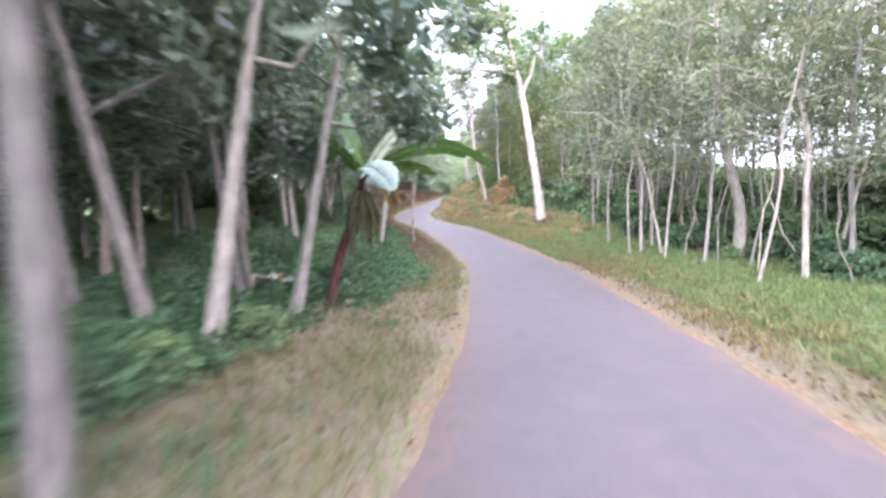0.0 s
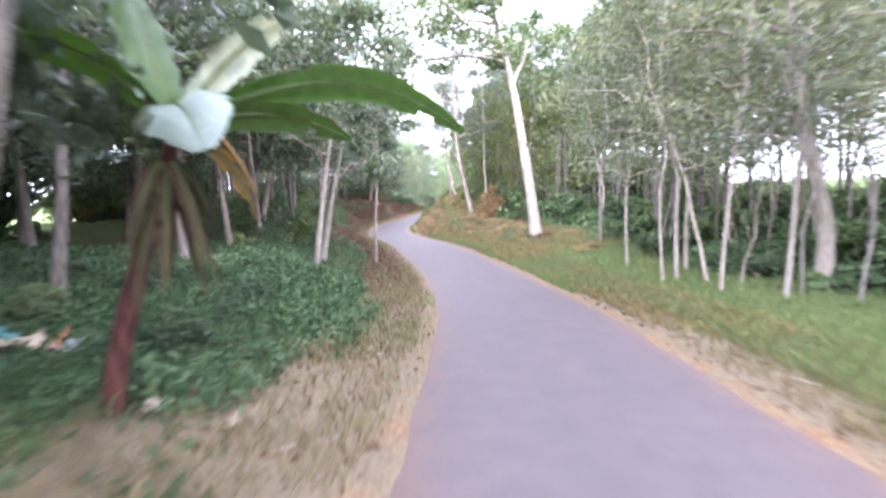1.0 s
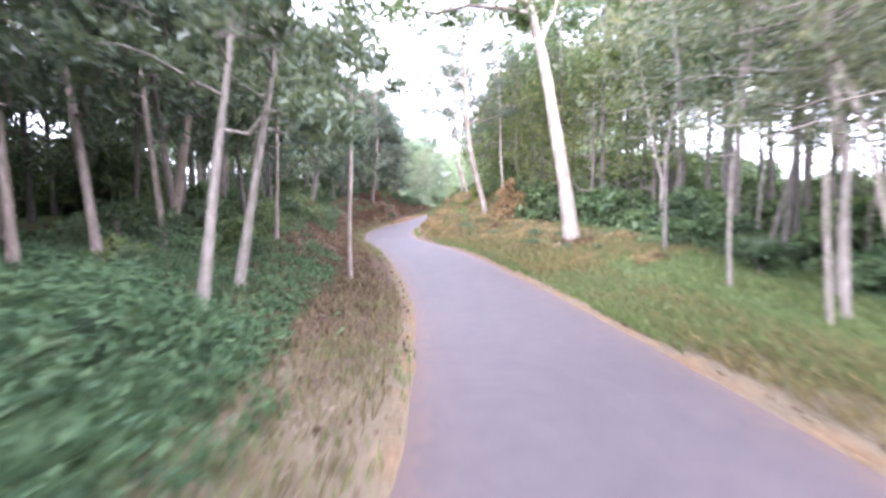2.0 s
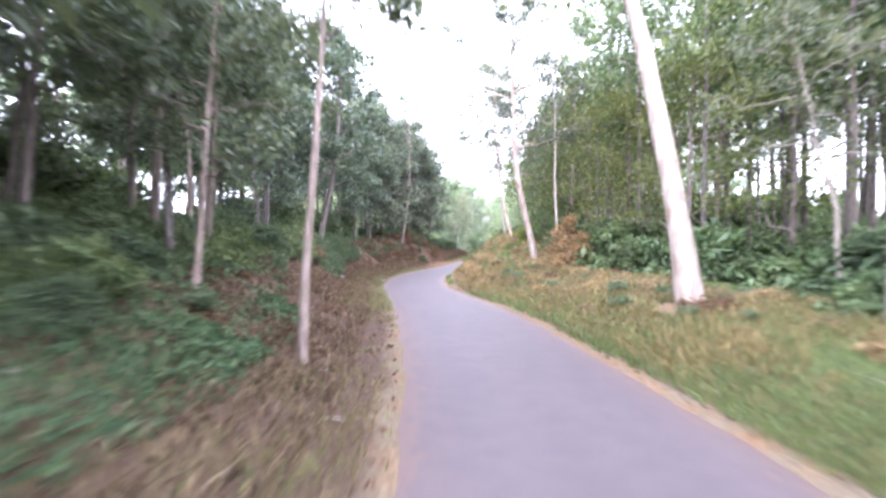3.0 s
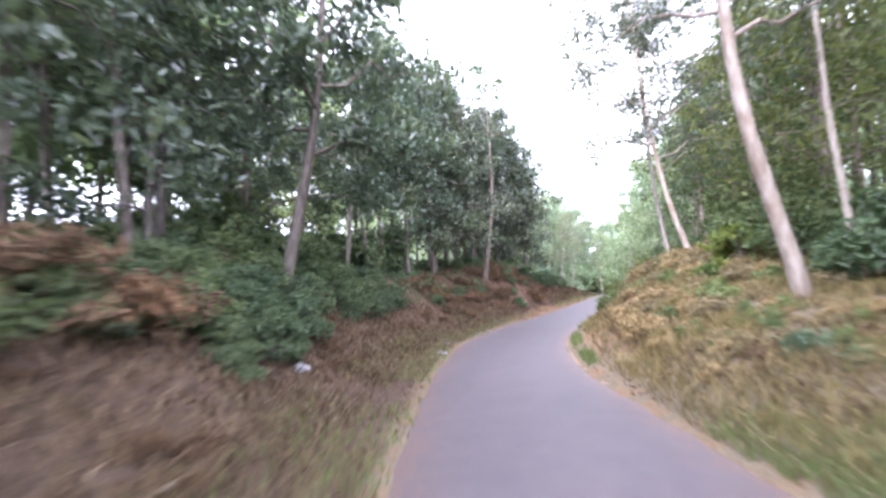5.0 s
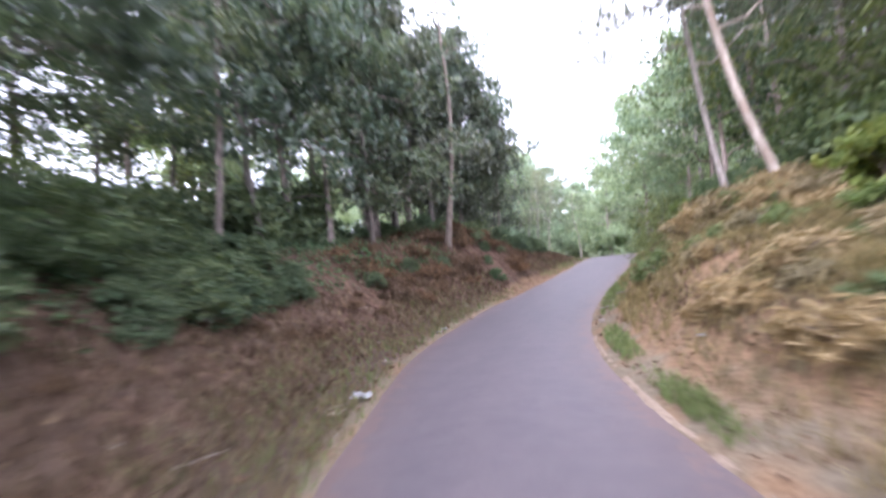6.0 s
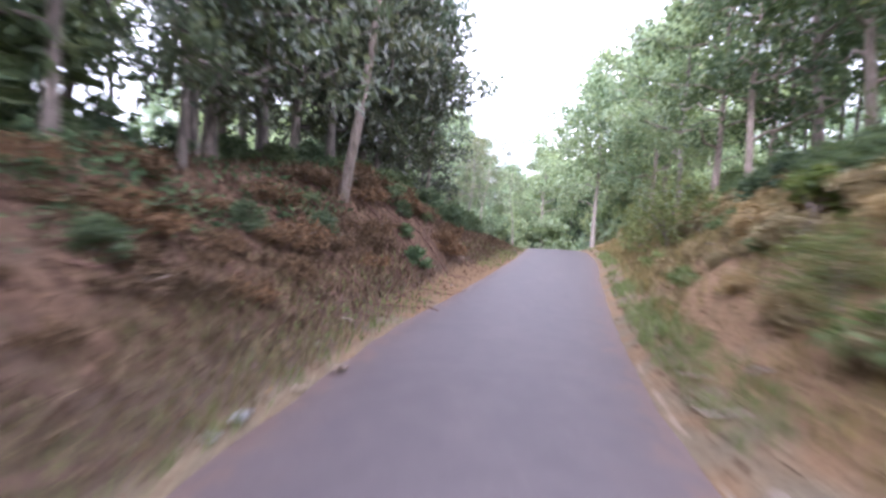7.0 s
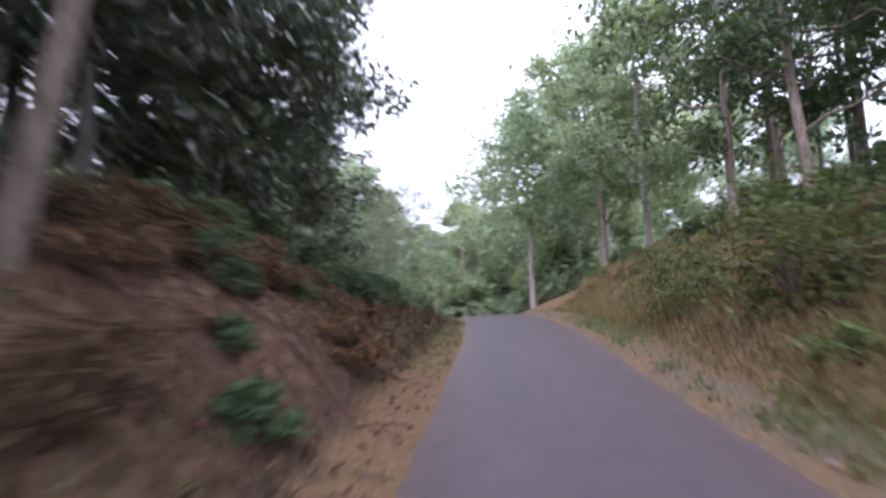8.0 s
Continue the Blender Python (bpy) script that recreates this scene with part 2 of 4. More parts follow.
BANK_RIGHT = np.array([
    [0, 0, .05, .1, .1, 0, 0, 0], [0, 0, .05, .1, .1, 0, 0, 0], [0, 0, .05, .05, 0, -.1, -.1, 0],
    [0, 0, .06, .03, -.05, -.2, -.3, 0], [0, .05, .2, .45, .5, .35, .3, .3], [0, .1, .4, .7, .7, .6, .6, .7],
    [0, .15, .6, 1.15, 1.35, 1.5, 1.6, 1.6], [0, .3, 1.0, 1.75, 2.0, 2.1, 2.0, 1.3], [0, .3, 1.0, 2.0, 2.7, 3.0, 2.7, 1.6],
    [0, .25, .9, 1.8, 2.5, 2.9, 2.7, 1.7], [0, .15, .5, 1.0, 1.5, 2.0, 2.1, 1.8], [0, .1, .3, .9, 1.6, 2.4, 3.0, 2.5]])


def beside(x, y):
    """Metres beyond the road's centre (left negative), the road's height and y at the nearest place."""
    x, y = np.ravel(x).astype(float), np.ravel(y).astype(float)
    d, z, s = np.empty(len(x)), np.empty(len(x)), np.empty(len(x))
    for a in range(0, len(x), 20000):
        b = slice(a, a + 20000)
        dx, dy = x[b, None] - ROAD[None, :, 0], y[b, None] - ROAD[None, :, 1]
        j = (dx * dx + dy * dy).argmin(1)
        r = np.arange(len(j))
        ox, oy, t = dx[r, j], dy[r, j], ALONG[j]
        f = ox * t[:, 0] + oy * t[:, 1]
        side = np.sign(ox * t[:, 1] - oy * t[:, 0])
        d[b] = side * np.hypot(ox, oy)
        z[b], s[b] = ROAD[j, 2] + 0 * f, ROAD[j, 1] + f * t[:, 1]
        zz = np.interp(s[b], ROAD[:, 1], ROAD[:, 2])
        z[b] = zz
    return d, z, s


def height(x, y):
    d, z, s = beside(x, y)
    e = np.maximum(np.abs(d) - HALF, 0)
    k = np.clip(np.interp(s, BANK_Y, np.arange(len(BANK_Y))), 0, len(BANK_Y) - 1.001)
    i = k.astype(int)
    f = k - i
    o = np.clip(np.interp(e, OUT, np.arange(len(OUT))), 0, len(OUT) - 1.001)
    j = o.astype(int)
    g = o - j
    h = np.empty(len(d))
    for side, table in ((-1, BANK_LEFT), (1, BANK_RIGHT)):
        v = (table[i, j] * (1 - g) + table[i, j + 1] * g) * (1 - f) + (table[i + 1, j] * (1 - g) + table[i + 1, j + 1] * g) * f
        h = np.where((d < 0) == (side < 0), v, h)
    rough = np.clip(e / 2.5, 0, 1)
    h = h + rough * (0.05 + 0.1 * np.clip(h, 0, 1.5)) * wave(np.ravel(x) * 1.6, np.ravel(y) * 1.6, 3)
    h = h + 0.09 * np.exp(-((np.ravel(x) - 5.83) ** 2 + (np.ravel(y) - 23.58) ** 2) / 0.8)
    far = np.clip((np.hypot(np.ravel(x), np.ravel(y) - 30) - 60) / 60, 0, 1)
    return (z + h) * (1 - far) + far * 1.0 * (1 + wave(np.ravel(x) * 0.05, np.ravel(y) * 0.05)), d, s


def high(x, y):
    return float(height([x], [y])[0][0])


# ---- mesh helpers ----
def mesh_of(name, verts, faces, material, smooth=True):
    me = bpy.data.meshes.new(name)
    me.from_pydata([tuple(v) for v in verts] if not isinstance(verts, np.ndarray) else verts.tolist(), [], faces if isinstance(faces, list) else faces.tolist())
    me.materials.append(material)
    me.polygons.foreach_set("use_smooth", [smooth] * len(me.polygons))
    me.update()
    return me


def part(name, me, parent, label=""):
    ob = new(name, me)
    ob.parent = parent
    return tagged(ob, label)


def attribute(me, name, values):
    a = me.attributes.new(name, "FLOAT", "POINT")
    a.data.foreach_set("value", np.asarray(values, np.float32))


def tube(path, radii, sides=9, seed=0, rough=0.06):
    """Vertices and quads of a bent, tapering, slightly knotty stem."""
    rng = np.random.default_rng(seed)
    path = np.asarray(path, float)
    t = np.gradient(path, axis=0)
    t /= np.linalg.norm(t, axis=1)[:, None]
    u = np.cross(t, (0.31, 0.95, 0.05))
    u /= np.linalg.norm(u, axis=1)[:, None]
    w = np.cross(t, u)
    a = np.linspace(0, 2 * np.pi, sides, endpoint=False)
    r = np.asarray(radii)[:, None] * (1 + rough * rng.standard_normal((len(path), sides)))
    v = path[:, None] + r[..., None] * (np.cos(a)[None, :, None] * u[:, None] + np.sin(a)[None, :, None] * w[:, None])
    f = []
    for i in range(len(path) - 1):
        for k in range(sides):
            n = (k + 1) % sides
            f.append((i * sides + k, i * sides + n, (i + 1) * sides + n, (i + 1) * sides + k))
    f.append(tuple(range((len(path) - 1) * sides, len(path) * sides)))
    return v.reshape(-1, 3), f


def joined(pieces):
    vs, fs, n = [], [], 0
    for v, f in pieces:
        vs.append(np.asarray(v))
        fs += [tuple(k + n for k in q) for q in f]
        n += len(v)
    return np.vstack(vs), fs


def leaves(rng, centres, length, width, droop=0.25, up=None, curl=0.18):
    """A folded, pointed leaf at each centre: four corners, one quad each."""
    n = len(centres)
    d = rng.standard_normal((n, 3))
    if up is not None:
        d = d * np.array([1, 1, 0.45]) + np.asarray(up)
    d[:, 2] -= droop
    d /= np.linalg.norm(d, axis=1)[:, None]
    s = np.cross(d, rng.standard_normal((n, 3)))
    s /= np.linalg.norm(s, axis=1)[:, None] + 1e-9
    q = np.cross(d, s)
    ln = (length * rng.uniform(0.6, 1.35, n))[:, None]
    wd = (width * rng.uniform(0.7, 1.3, n))[:, None]
    a = centres - d * ln * 0.5
    tip = centres + d * ln * 0.5 - q * ln * curl
    l = centres - d * ln * 0.06 + s * wd * 0.5 + q * wd * curl
    r = centres - d * ln * 0.06 - s * wd * 0.5 + q * wd * curl
    v = np.stack([a, l, tip, r], 1).reshape(-1, 3)
    return v, np.arange(4 * n).reshape(n, 4)


def blades(rng, xyz, tall, wide, lean=0.5):
    """Grass blades: one narrow bent strip of two quads each."""
    n = len(xyz)
    a = rng.uniform(0, 2 * np.pi, n)
    side = np.stack([np.cos(a), np.sin(a), 0 * a], 1)
    b = rng.uniform(0, 2 * np.pi, n)
    way = np.stack([np.cos(b), np.sin(b), 0 * b], 1) * (lean * rng.uniform(0.2, 1.2, n))[:, None]
    t = (tall * rng.uniform(0.5, 1.4, n))[:, None]
    w = (wide * rng.uniform(0.6, 1.3, n))[:, None]
    up = np.array([0, 0, 1.0])
    m = xyz + up * t * 0.6 + way * t * 0.35
    e = xyz + up * t * 0.85 + way * t
    v = np.stack([xyz - side * w, xyz + side * w, m + side * w * 0.8, m - side * w * 0.8, e + side * w * 0.15, e - side * w * 0.15], 1).reshape(-1, 3)
    k = np.arange(n)[:, None] * 6
    f = np.concatenate([k + np.array([[0, 1, 2, 3]]), k + np.array([[3, 2, 4, 5]])])
    return v, f


# ---- ground and road ----
def spread(lo, hi, step, reach):
    inner = np.arange(lo, hi + step / 2, step)
    g = step * 1.32 ** np.arange(1, 40)
    g = np.cumsum(g)
    g = g[g < reach]
    return np.concatenate([(lo - g)[::-1], inner, hi + g])


def build_ground():
    xs, ys = spread(-14, 16, 0.24, 900), spread(-8, 76, 0.3, 900)
    gx, gy = np.meshgrid(xs, ys)
    z, d, s = height(gx, gy)
    e = np.abs(d) - HALF
    z = z - 0.07 * np.clip(-e / 0.15, 0, 1) - 0.012
    verts = np.stack([gx.ravel(), gy.ravel(), z], 1)
    nx = len(xs)
    i, j = np.meshgrid(np.arange(len(ys) - 1), np.arange(nx - 1), indexing="ij")
    k = (i * nx + j).ravel()
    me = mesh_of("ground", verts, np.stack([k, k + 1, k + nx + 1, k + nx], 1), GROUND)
    left = d < 0
    bank = np.clip((s - 10) / 7, 0, 1)
    # brown earth, mostly on the left bank, with shade put into its colour
    soil_and_shade = np.where(left, bank * 0.75 * np.clip((e + 0.2) / 0.7, 0, 1), 0.3 * bank * np.clip((e - 1) / 2, 0, 1))
    mound = np.exp(-(((gx - 5.83) ** 2 + (gy - 23.58) ** 2) / 1.3).ravel())
    soil_and_shade = np.where(mound > 0.3, 0.2, soil_and_shade)
    clay = np.exp(-((e - 0.05) / 0.25) ** 2) * np.where(left, 0.38, 0.44)
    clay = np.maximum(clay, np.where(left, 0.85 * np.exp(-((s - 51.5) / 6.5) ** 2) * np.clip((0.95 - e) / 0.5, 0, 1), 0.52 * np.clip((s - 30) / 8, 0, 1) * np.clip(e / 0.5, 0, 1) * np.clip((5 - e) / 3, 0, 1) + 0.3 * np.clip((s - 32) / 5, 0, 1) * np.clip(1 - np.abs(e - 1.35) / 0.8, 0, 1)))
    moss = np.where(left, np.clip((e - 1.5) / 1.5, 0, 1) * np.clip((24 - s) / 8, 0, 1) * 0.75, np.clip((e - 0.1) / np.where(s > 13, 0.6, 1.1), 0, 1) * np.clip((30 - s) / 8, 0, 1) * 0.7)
    # reddish earth of the left bank, its colour darkened for shade as well
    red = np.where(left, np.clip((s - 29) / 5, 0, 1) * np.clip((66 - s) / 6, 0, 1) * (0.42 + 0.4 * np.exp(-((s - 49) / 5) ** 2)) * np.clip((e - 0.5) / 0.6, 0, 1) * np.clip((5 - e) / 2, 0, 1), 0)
    clay = np.maximum(clay, mound * 0.5)
    moss = moss * (1 - mound)
    moss = np.maximum(moss, np.clip((e - 6) / 4, 0, 1) * np.where(left, 0.6, 0.95))
    field = np.clip((-d - 13) / 3, 0, 1) * np.clip((62 - s) / 8, 0, 1)
    for key, v in (("soil_and_shade", soil_and_shade), ("clay", clay), ("red", red), ("moss", moss), ("field", field)):
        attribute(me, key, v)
    tagged(new("ground", me), "dry straw-covered forest floor with bare reddish earth", "ground", kind="structure")


def build_road():
    across = np.linspace(-1, 1, 15)
    v, dirt = [], []
    for i, (p, t) in enumerate(zip(ROAD, ALONG)):
        nrm = np.array([t[1], -t[0]])
        for a in across:
            rag = 0.05 * wave(i * 0.9, a * 3, 7) + 0.03 * wave(i * 2.3, a, 9) if abs(a) > 0.95 else 0
            o = a * (HALF + rag)
            z = p[2] + 0.02 - 0.02 * a * a - (0.035 if abs(a) > 0.95 else 0)
            v.append((p[0] + nrm[0] * o, p[1] + nrm[1] * o, z))
            dirt.append(max(0, (abs(a) - 0.45) / 0.55) * 0.78)
    n = len(across)
    f = [(i * n + k, i * n + k + 1, (i + 1) * n + k + 1, (i + 1) * n + k) for i in range(len(ROAD) - 1) for k in range(n - 1)]
    me = mesh_of("road", v, f, ASPHALT)
    attribute(me, "dirt", dirt)
    tagged(new("road", me), "narrow worn grey asphalt lane with crumbling dusty edges", "road", kind="structure")


build_ground()
build_road()


# ---- plants ----
def stem_path(rng, tall, lean, wobble, n=11):
    h = np.linspace(0, 1, n)
    x = lean[0] * h + wobble * np.cumsum(rng.standard_normal(n)) * 0.25 * h
    y = lean[1] * h + wobble * np.cumsum(rng.standard_normal(n)) * 0.25 * h
    return np.stack([x, y, h * tall], 1)


def at_height(path, z):
    return np.array([np.interp(z, path[:, 2], path[:, k]) for k in range(3)])


def make_tree(name, seed, tall, radius, crown_from, wide, limbs, per_limb, leaf, leaf_size, bark, foliage, label,
              category="tree", lean=(0, 0), wobble=0.25, path=None, rise=0.45, clump=0.5, droop=0.35, sides=9, flare=1.35, top=1.0, group="", split=False, bias=(0, 0)):
    rng = np.random.default_rng(seed)
    root = tagged(new(name), label, category, group)
    if path is None:
        path = stem_path(rng, tall * 0.93, lean, wobble)
    else:
        p = np.asarray(path, float)
        h = np.linspace(p[0, 2], p[-1, 2], 16)
        path = np.stack([np.interp(h, p[:, 2], p[:, 0]), np.interp(h, p[:, 2], p[:, 1]), h], 1)
        path[1:-1, :2] = (path[:-2, :2] + 2 * path[1:-1, :2] + path[2:, :2]) / 4
    h = path[:, 2] / path[-1, 2]
    radii = radius * (1 - 0.78 * h ** 1.15) * (1 + (flare - 1) * np.exp(-h * 22))
    low = path.copy()
    low[0, 2] -= 0.25
    pieces = [tube(low, radii, sides, seed)]
    spots = []
    for k in range(limbs):
        f = (k + 0.5) / limbs
        z0 = crown_from + (path[-1, 2] - crown_from) * f ** 0.9
        a = k * 2.4 + rng.uniform(-0.5, 0.5)
        shape = (0.55 + 0.75 * math.sin(math.pi * min(1, 0.15 + f * 0.85))) * (1 - 0.45 * f * f)
        reach = wide * shape * rng.uniform(0.7, 1.2)
        start = at_height(path, z0)
        way = np.array([math.cos(a) + bias[0], math.sin(a) + bias[1], 0])
        g = np.linspace(0, 1, 6)
        limb = start + g[:, None] * way * reach + np.stack([0 * g, 0 * g, rise * reach * (g - 0.35 * g * g)], 1)
        limb[1:] += rng.standard_normal((5, 3)) * 0.05 * reach
        r0 = radius * (1 - 0.7 * f) * 0.42
        branch = tube(limb, np.linspace(r0, r0 * 0.2 + 0.004, 6), 5, seed + k)
        if split:
            part("branch", mesh_of(name + "_branch", *branch, bark), root)
        else:
            pieces.append(branch)
        for q in range(per_limb):
            u = rng.uniform(0.3, 1.08)
            c = np.array([np.interp(u, g, limb[:, j]) for j in range(3)])
            spots.append(c + rng.standard_normal(3) * np.array([0.3, 0.3, 0.22]) * reach * 0.45)
    for q in range(max(2, limbs // 3)):
        spots.append(path[-1] + rng.standard_normal(3) * np.array([0.3, 0.3, 0.3]) * wide * 0.6 * top)
    part("trunk", mesh_of(name + "_trunk", *joined(pieces), bark), root)
    spots = np.array(spots)
    if leaf > 0 and len(spots):
        size = clump * rng.uniform(0.55, 1.3, len(spots))
        c = np.repeat(spots, leaf, 0) + rng.standard_normal((len(spots) * leaf, 3)) * np.repeat(size, leaf)[:, None] * np.array([0.62, 0.62, 0.42])
        part("crown", mesh_of(name + "_crown", *leaves(rng, c, *leaf_size, droop), foliage, False), root)
    return root


def make_bush(name, seed, wide, tall, leaf, leaf_size, foliage, label, stems=7, clumps=26, category="bush", droop=0.1):
    rng = np.random.default_rng(seed)
    root = tagged(new(name), label, category)
    pieces, spots = [], []
    for k in range(stems):
        a, r = rng.uniform(0, 6.28), wide * rng.uniform(0.3, 0.85)
        e = np.array([math.cos(a) * r, math.sin(a) * r, tall * rng.uniform(0.55, 0.95)])
        g = np.linspace(0, 1, 5)[:, None]
        p = g * e * np.array([1, 1, 0]) * g + g ** 0.8 * e * np.array([0, 0, 1])
        p[0, 2] = -0.1
        pieces.append(tube(p, np.linspace(0.022, 0.006, 5), 5, seed + k))
    part("stem", mesh_of(name + "_stem", *joined(pieces), BARK_GREY), root)
    for k in range(clumps):
        a, r, z = rng.uniform(0, 6.28), wide * rng.uniform(0, 1) ** 0.5, rng.uniform(0.08, 1)
        r *= math.sqrt(max(0.1, 1 - (max(z - 0.35, 0) / 0.68) ** 2))
        spots.append((math.cos(a) * r, math.sin(a) * r, z * tall))
    spots = np.repeat(np.array(spots), leaf, 0)
    c = spots + rng.standard_normal(spots.shape) * np.array([0.17, 0.17, 0.13]) * wide
    c[:, 2] = np.abs(c[:, 2])
    part("foliage", mesh_of(name + "_foliage", *leaves(rng, c, *leaf_size, droop), foliage, False), root)
    return root


def place(thing, x, y, turn=0.0, size=1.0, sink=0.04, stretch=1.0, tip=(0, 0)):
    m = pose(x, y, high(x, y) - sink, tip[0], tip[1], turn) @ Matrix.Diagonal((size, size, size * stretch, 1))
    return copy_thing(thing, m)


def settle(thing, x, y, turn=0.0, sink=0.04):
    thing.matrix_basis = pose(x, y, high(x, y) - sink, 0, 0, turn)
    return thing


rng = np.random.default_rng(11)
taken = []


def free(x, y, gap):
    if math.hypot(x + 7.2, y - 38.6) < 2.9 or math.hypot(x + 10.2, y - 41.2) < 3.2:  # a gap to the open field
        return False
    return all((x - a) ** 2 + (y - b) ** 2 > gap * gap for a, b in taken)


# ---- single trees that stand out ----
def kept(x, y):
    taken.append((x, y))
    return x, y


def white_trees():
    t = make_tree("forked_tree", 5, 13, 0.222, 6.7, 3.4, 18, 6, 80, (0.22, 0.11), BARK_WHITE, LEAF_MID,
                  "tall pale-barked roadside tree with a leaning forked trunk", path=[(0, 0, 0), (-0.12, 0.1, 1.2), (-0.28, 0.4, 3.0), (-0.5, 0.9, 5.2), (-0.66, 1.3, 6.6), (-1.0, 1.5, 8.0), (-1.3, 1.7, 9.6), (-1.6, 1.8, 12.2)],
                  rise=0.4, clump=0.6, sides=14, flare=1.3, split=True, bias=(-0.85, 0))
    # the second, shorter arm of the fork
    arm = tube([(-0.62, 1.25, 6.25), (-0.4, 1.3, 6.8), (-0.1, 1.35, 7.3), (0.1, 1.4, 8.2)], [0.1, 0.08, 0.06, 0.025], 9, 8)
    part("limb", mesh_of("fork_limb", *arm, BARK_WHITE), t)
    settle(t, *kept(5.83, 23.58), sink=0.0)
    t = make_tree("leaning_tree", 16, 11, 0.15, 4.4, 2.8, 14, 5, 60, (0.19, 0.06), BARK_WHITE, LEAF_GREY, "slim pale tree leaning over the dry bank with sparse hanging leaves",
                  path=[(0, 0, 0), (-0.25, -0.1, 1.0), (-0.62, -0.3, 2.4), (-0.95, -0.5, 4.0), (-1.05, -0.7, 6.0), (-1.15, -0.8, 8.5), (-1.1, -0.9, 11)], rise=0.35, clump=0.42, droop=0.6, sides=11, flare=1.15, split=True)
    settle(t, *kept(4.9, 36.5), sink=-0.05)
    t = make_tree("leaning_tree", 7, 10, 0.09, 3.0, 2.7, 18, 5, 60, (0.19, 0.055), BARK_WHITE, LEAF_GREY, "thin pale tree leaning from the bank top with drooping sparse foliage",
                  path=[(0, 0, 0), (-0.28, 0.1, 0.9), (-0.5, 0.2, 1.8), (-0.75, 0.3, 3.4), (-0.95, 0.4, 5.5), (-1.05, 0.5, 8), (-1.05, 0.5, 10)], rise=0.35, clump=0.42, droop=0.6, flare=1.15, split=True)
    settle(t, *kept(4.5, 41.88))
    t = make_tree("leaning_tree", 8, 9, 0.075, 3.0, 2.3, 15, 5, 60, (0.18, 0.05), BARK_PALE, LEAF_GREY, "thin brownish tree on the bank top beside its pale neighbour",
                  path=[(0, 0, 0), (-0.12, 0.1, 1.0), (-0.28, 0.1, 2.4), (-0.38, 0.2, 4.2), (-0.45, 0.2, 6.5), (-0.45, 0.2, 9)], rise=0.4, clump=0.42, droop=0.5, flare=1.15, split=True)
    settle(t, *kept(4.26, 43.69))
    t = make_tree("pale_stem_tree", 9, 10.5, 0.1, 6.4, 1.8, 8, 3, 34, (0.22, 0.1), BARK_DULL, LEAF_DARK, "pale thin-stemmed tree on a red bank before the grove",
                  path=[(0, 0, 0), (0.19, 0.1, 1.2), (0.37, 0.2, 2.6), (0.5, 0.3, 4.2), (0.5, 0.35, 5.8), (0.4, 0.4, 7.4), (0.36, 0.4, 10.2)], rise=0.5, split=True)
    settle(t, *kept(-2.67, 48.79))
    t = make_tree("pale_stem_tree", 10, 9, 0.115, 2.5, 2.1, 16, 5, 56, (0.24, 0.11), BARK_DULL, LEAF_DARK, "grey leaning tree at the top of the overgrown bank",
                  path=[(0, 0, 0), (0.25, 0.1, 1.5), (0.6, 0.1, 3.2), (0.8, 0.1, 5.5), (0.8, 0.1, 9)], rise=0.5, split=True)
    settle(t, *kept(-4.4, 34.5))
    t = make_tree("sapling", 12, 6.2, 0.062, 3.9, 1.0, 8, 3, 26, (0.2, 0.09), BARK_GREY, LEAF_DARK, "straight bare-stemmed sapling beside the sandy road edge",
                  path=[(0, 0, 0), (0.02, 0, 1.2), (0.12, 0, 2.6), (0.18, 0.05, 4.0), (0.22, 0.05, 6.0)], rise=0.3, clump=0.3, flare=1.15, sides=10, split=True)
    settle(t, *kept(-0.37, 20.3))
    t = make_tree("crooked_tree", 13, 9, 0.15, 4.2, 2.2, 10, 4, 50, (0.2, 0.08), BARK_PALE, LEAF_LIGHT, "crooked pale-trunked tree at the edge of the young wood",
                  path=[(0, 0, 0), (0.2, 0, 0.9), (0.05, 0, 1.8), (-0.3, 0, 2.8), (-0.65, 0, 4.2), (-0.75, 0, 6.2), (-0.7, 0, 8.6)], rise=0.35, split=True)
    settle(t, *kept(8.8, 13.35))


white_trees()

# ---- the dark plantation beside the road ----
DARK = [make_tree("plantation_tree", 20 + k, 8.8, 0.088, 2.1 + 0.35 * k, 2.2, 11, 4, 47, (0.26, 0.115), BARK_GREY if k < 2 else BARK_DARK, LEAF_DARK,
                  ("dark-leaved plantation tree with a grey slightly leaning trunk" if k < 2 else "dark-leaved plantation tree with a blackish-brown trunk"), lean=((0.5, -0.2), (0.3, 0.3), (-0.3, 0.1), (0.8, 0.2))[k], wobble=0.3, group="plantation trees") for k in range(4)]
DENSE = [make_tree("dense_tree", 30 + k, 9.5, 0.13, 0.9, 2.3, 17, 5, 50, (0.25, 0.12), BARK_DARK, LEAF_GROVE_SHADED,
                   "dense dark-green tree leafy almost to the ground, leaf colour darkened for shade", lean=(0.2, 0.1), group="grove trees", rise=0.35, clump=0.55) for k in range(2)]
SLIM = [make_tree("slim_tree", 40 + k, 8.5, (0.042, 0.052, 0.065, 0.036)[k], (2.3, 2.8, 3.3, 2.4)[k], 1.8, 14, 4, 22, (0.2, 0.06), BARK_PALE, LEAF_LIGHT,
                  "slim pale-stemmed young tree with feathery light-green leaves", lean=((-0.5, 0.1), (0.35, 0), (-0.2, -0.3), (0.7, 0.2))[k], wobble=0.85, sides=8, rise=0.25, group="young roadside trees") for k in range(4)]
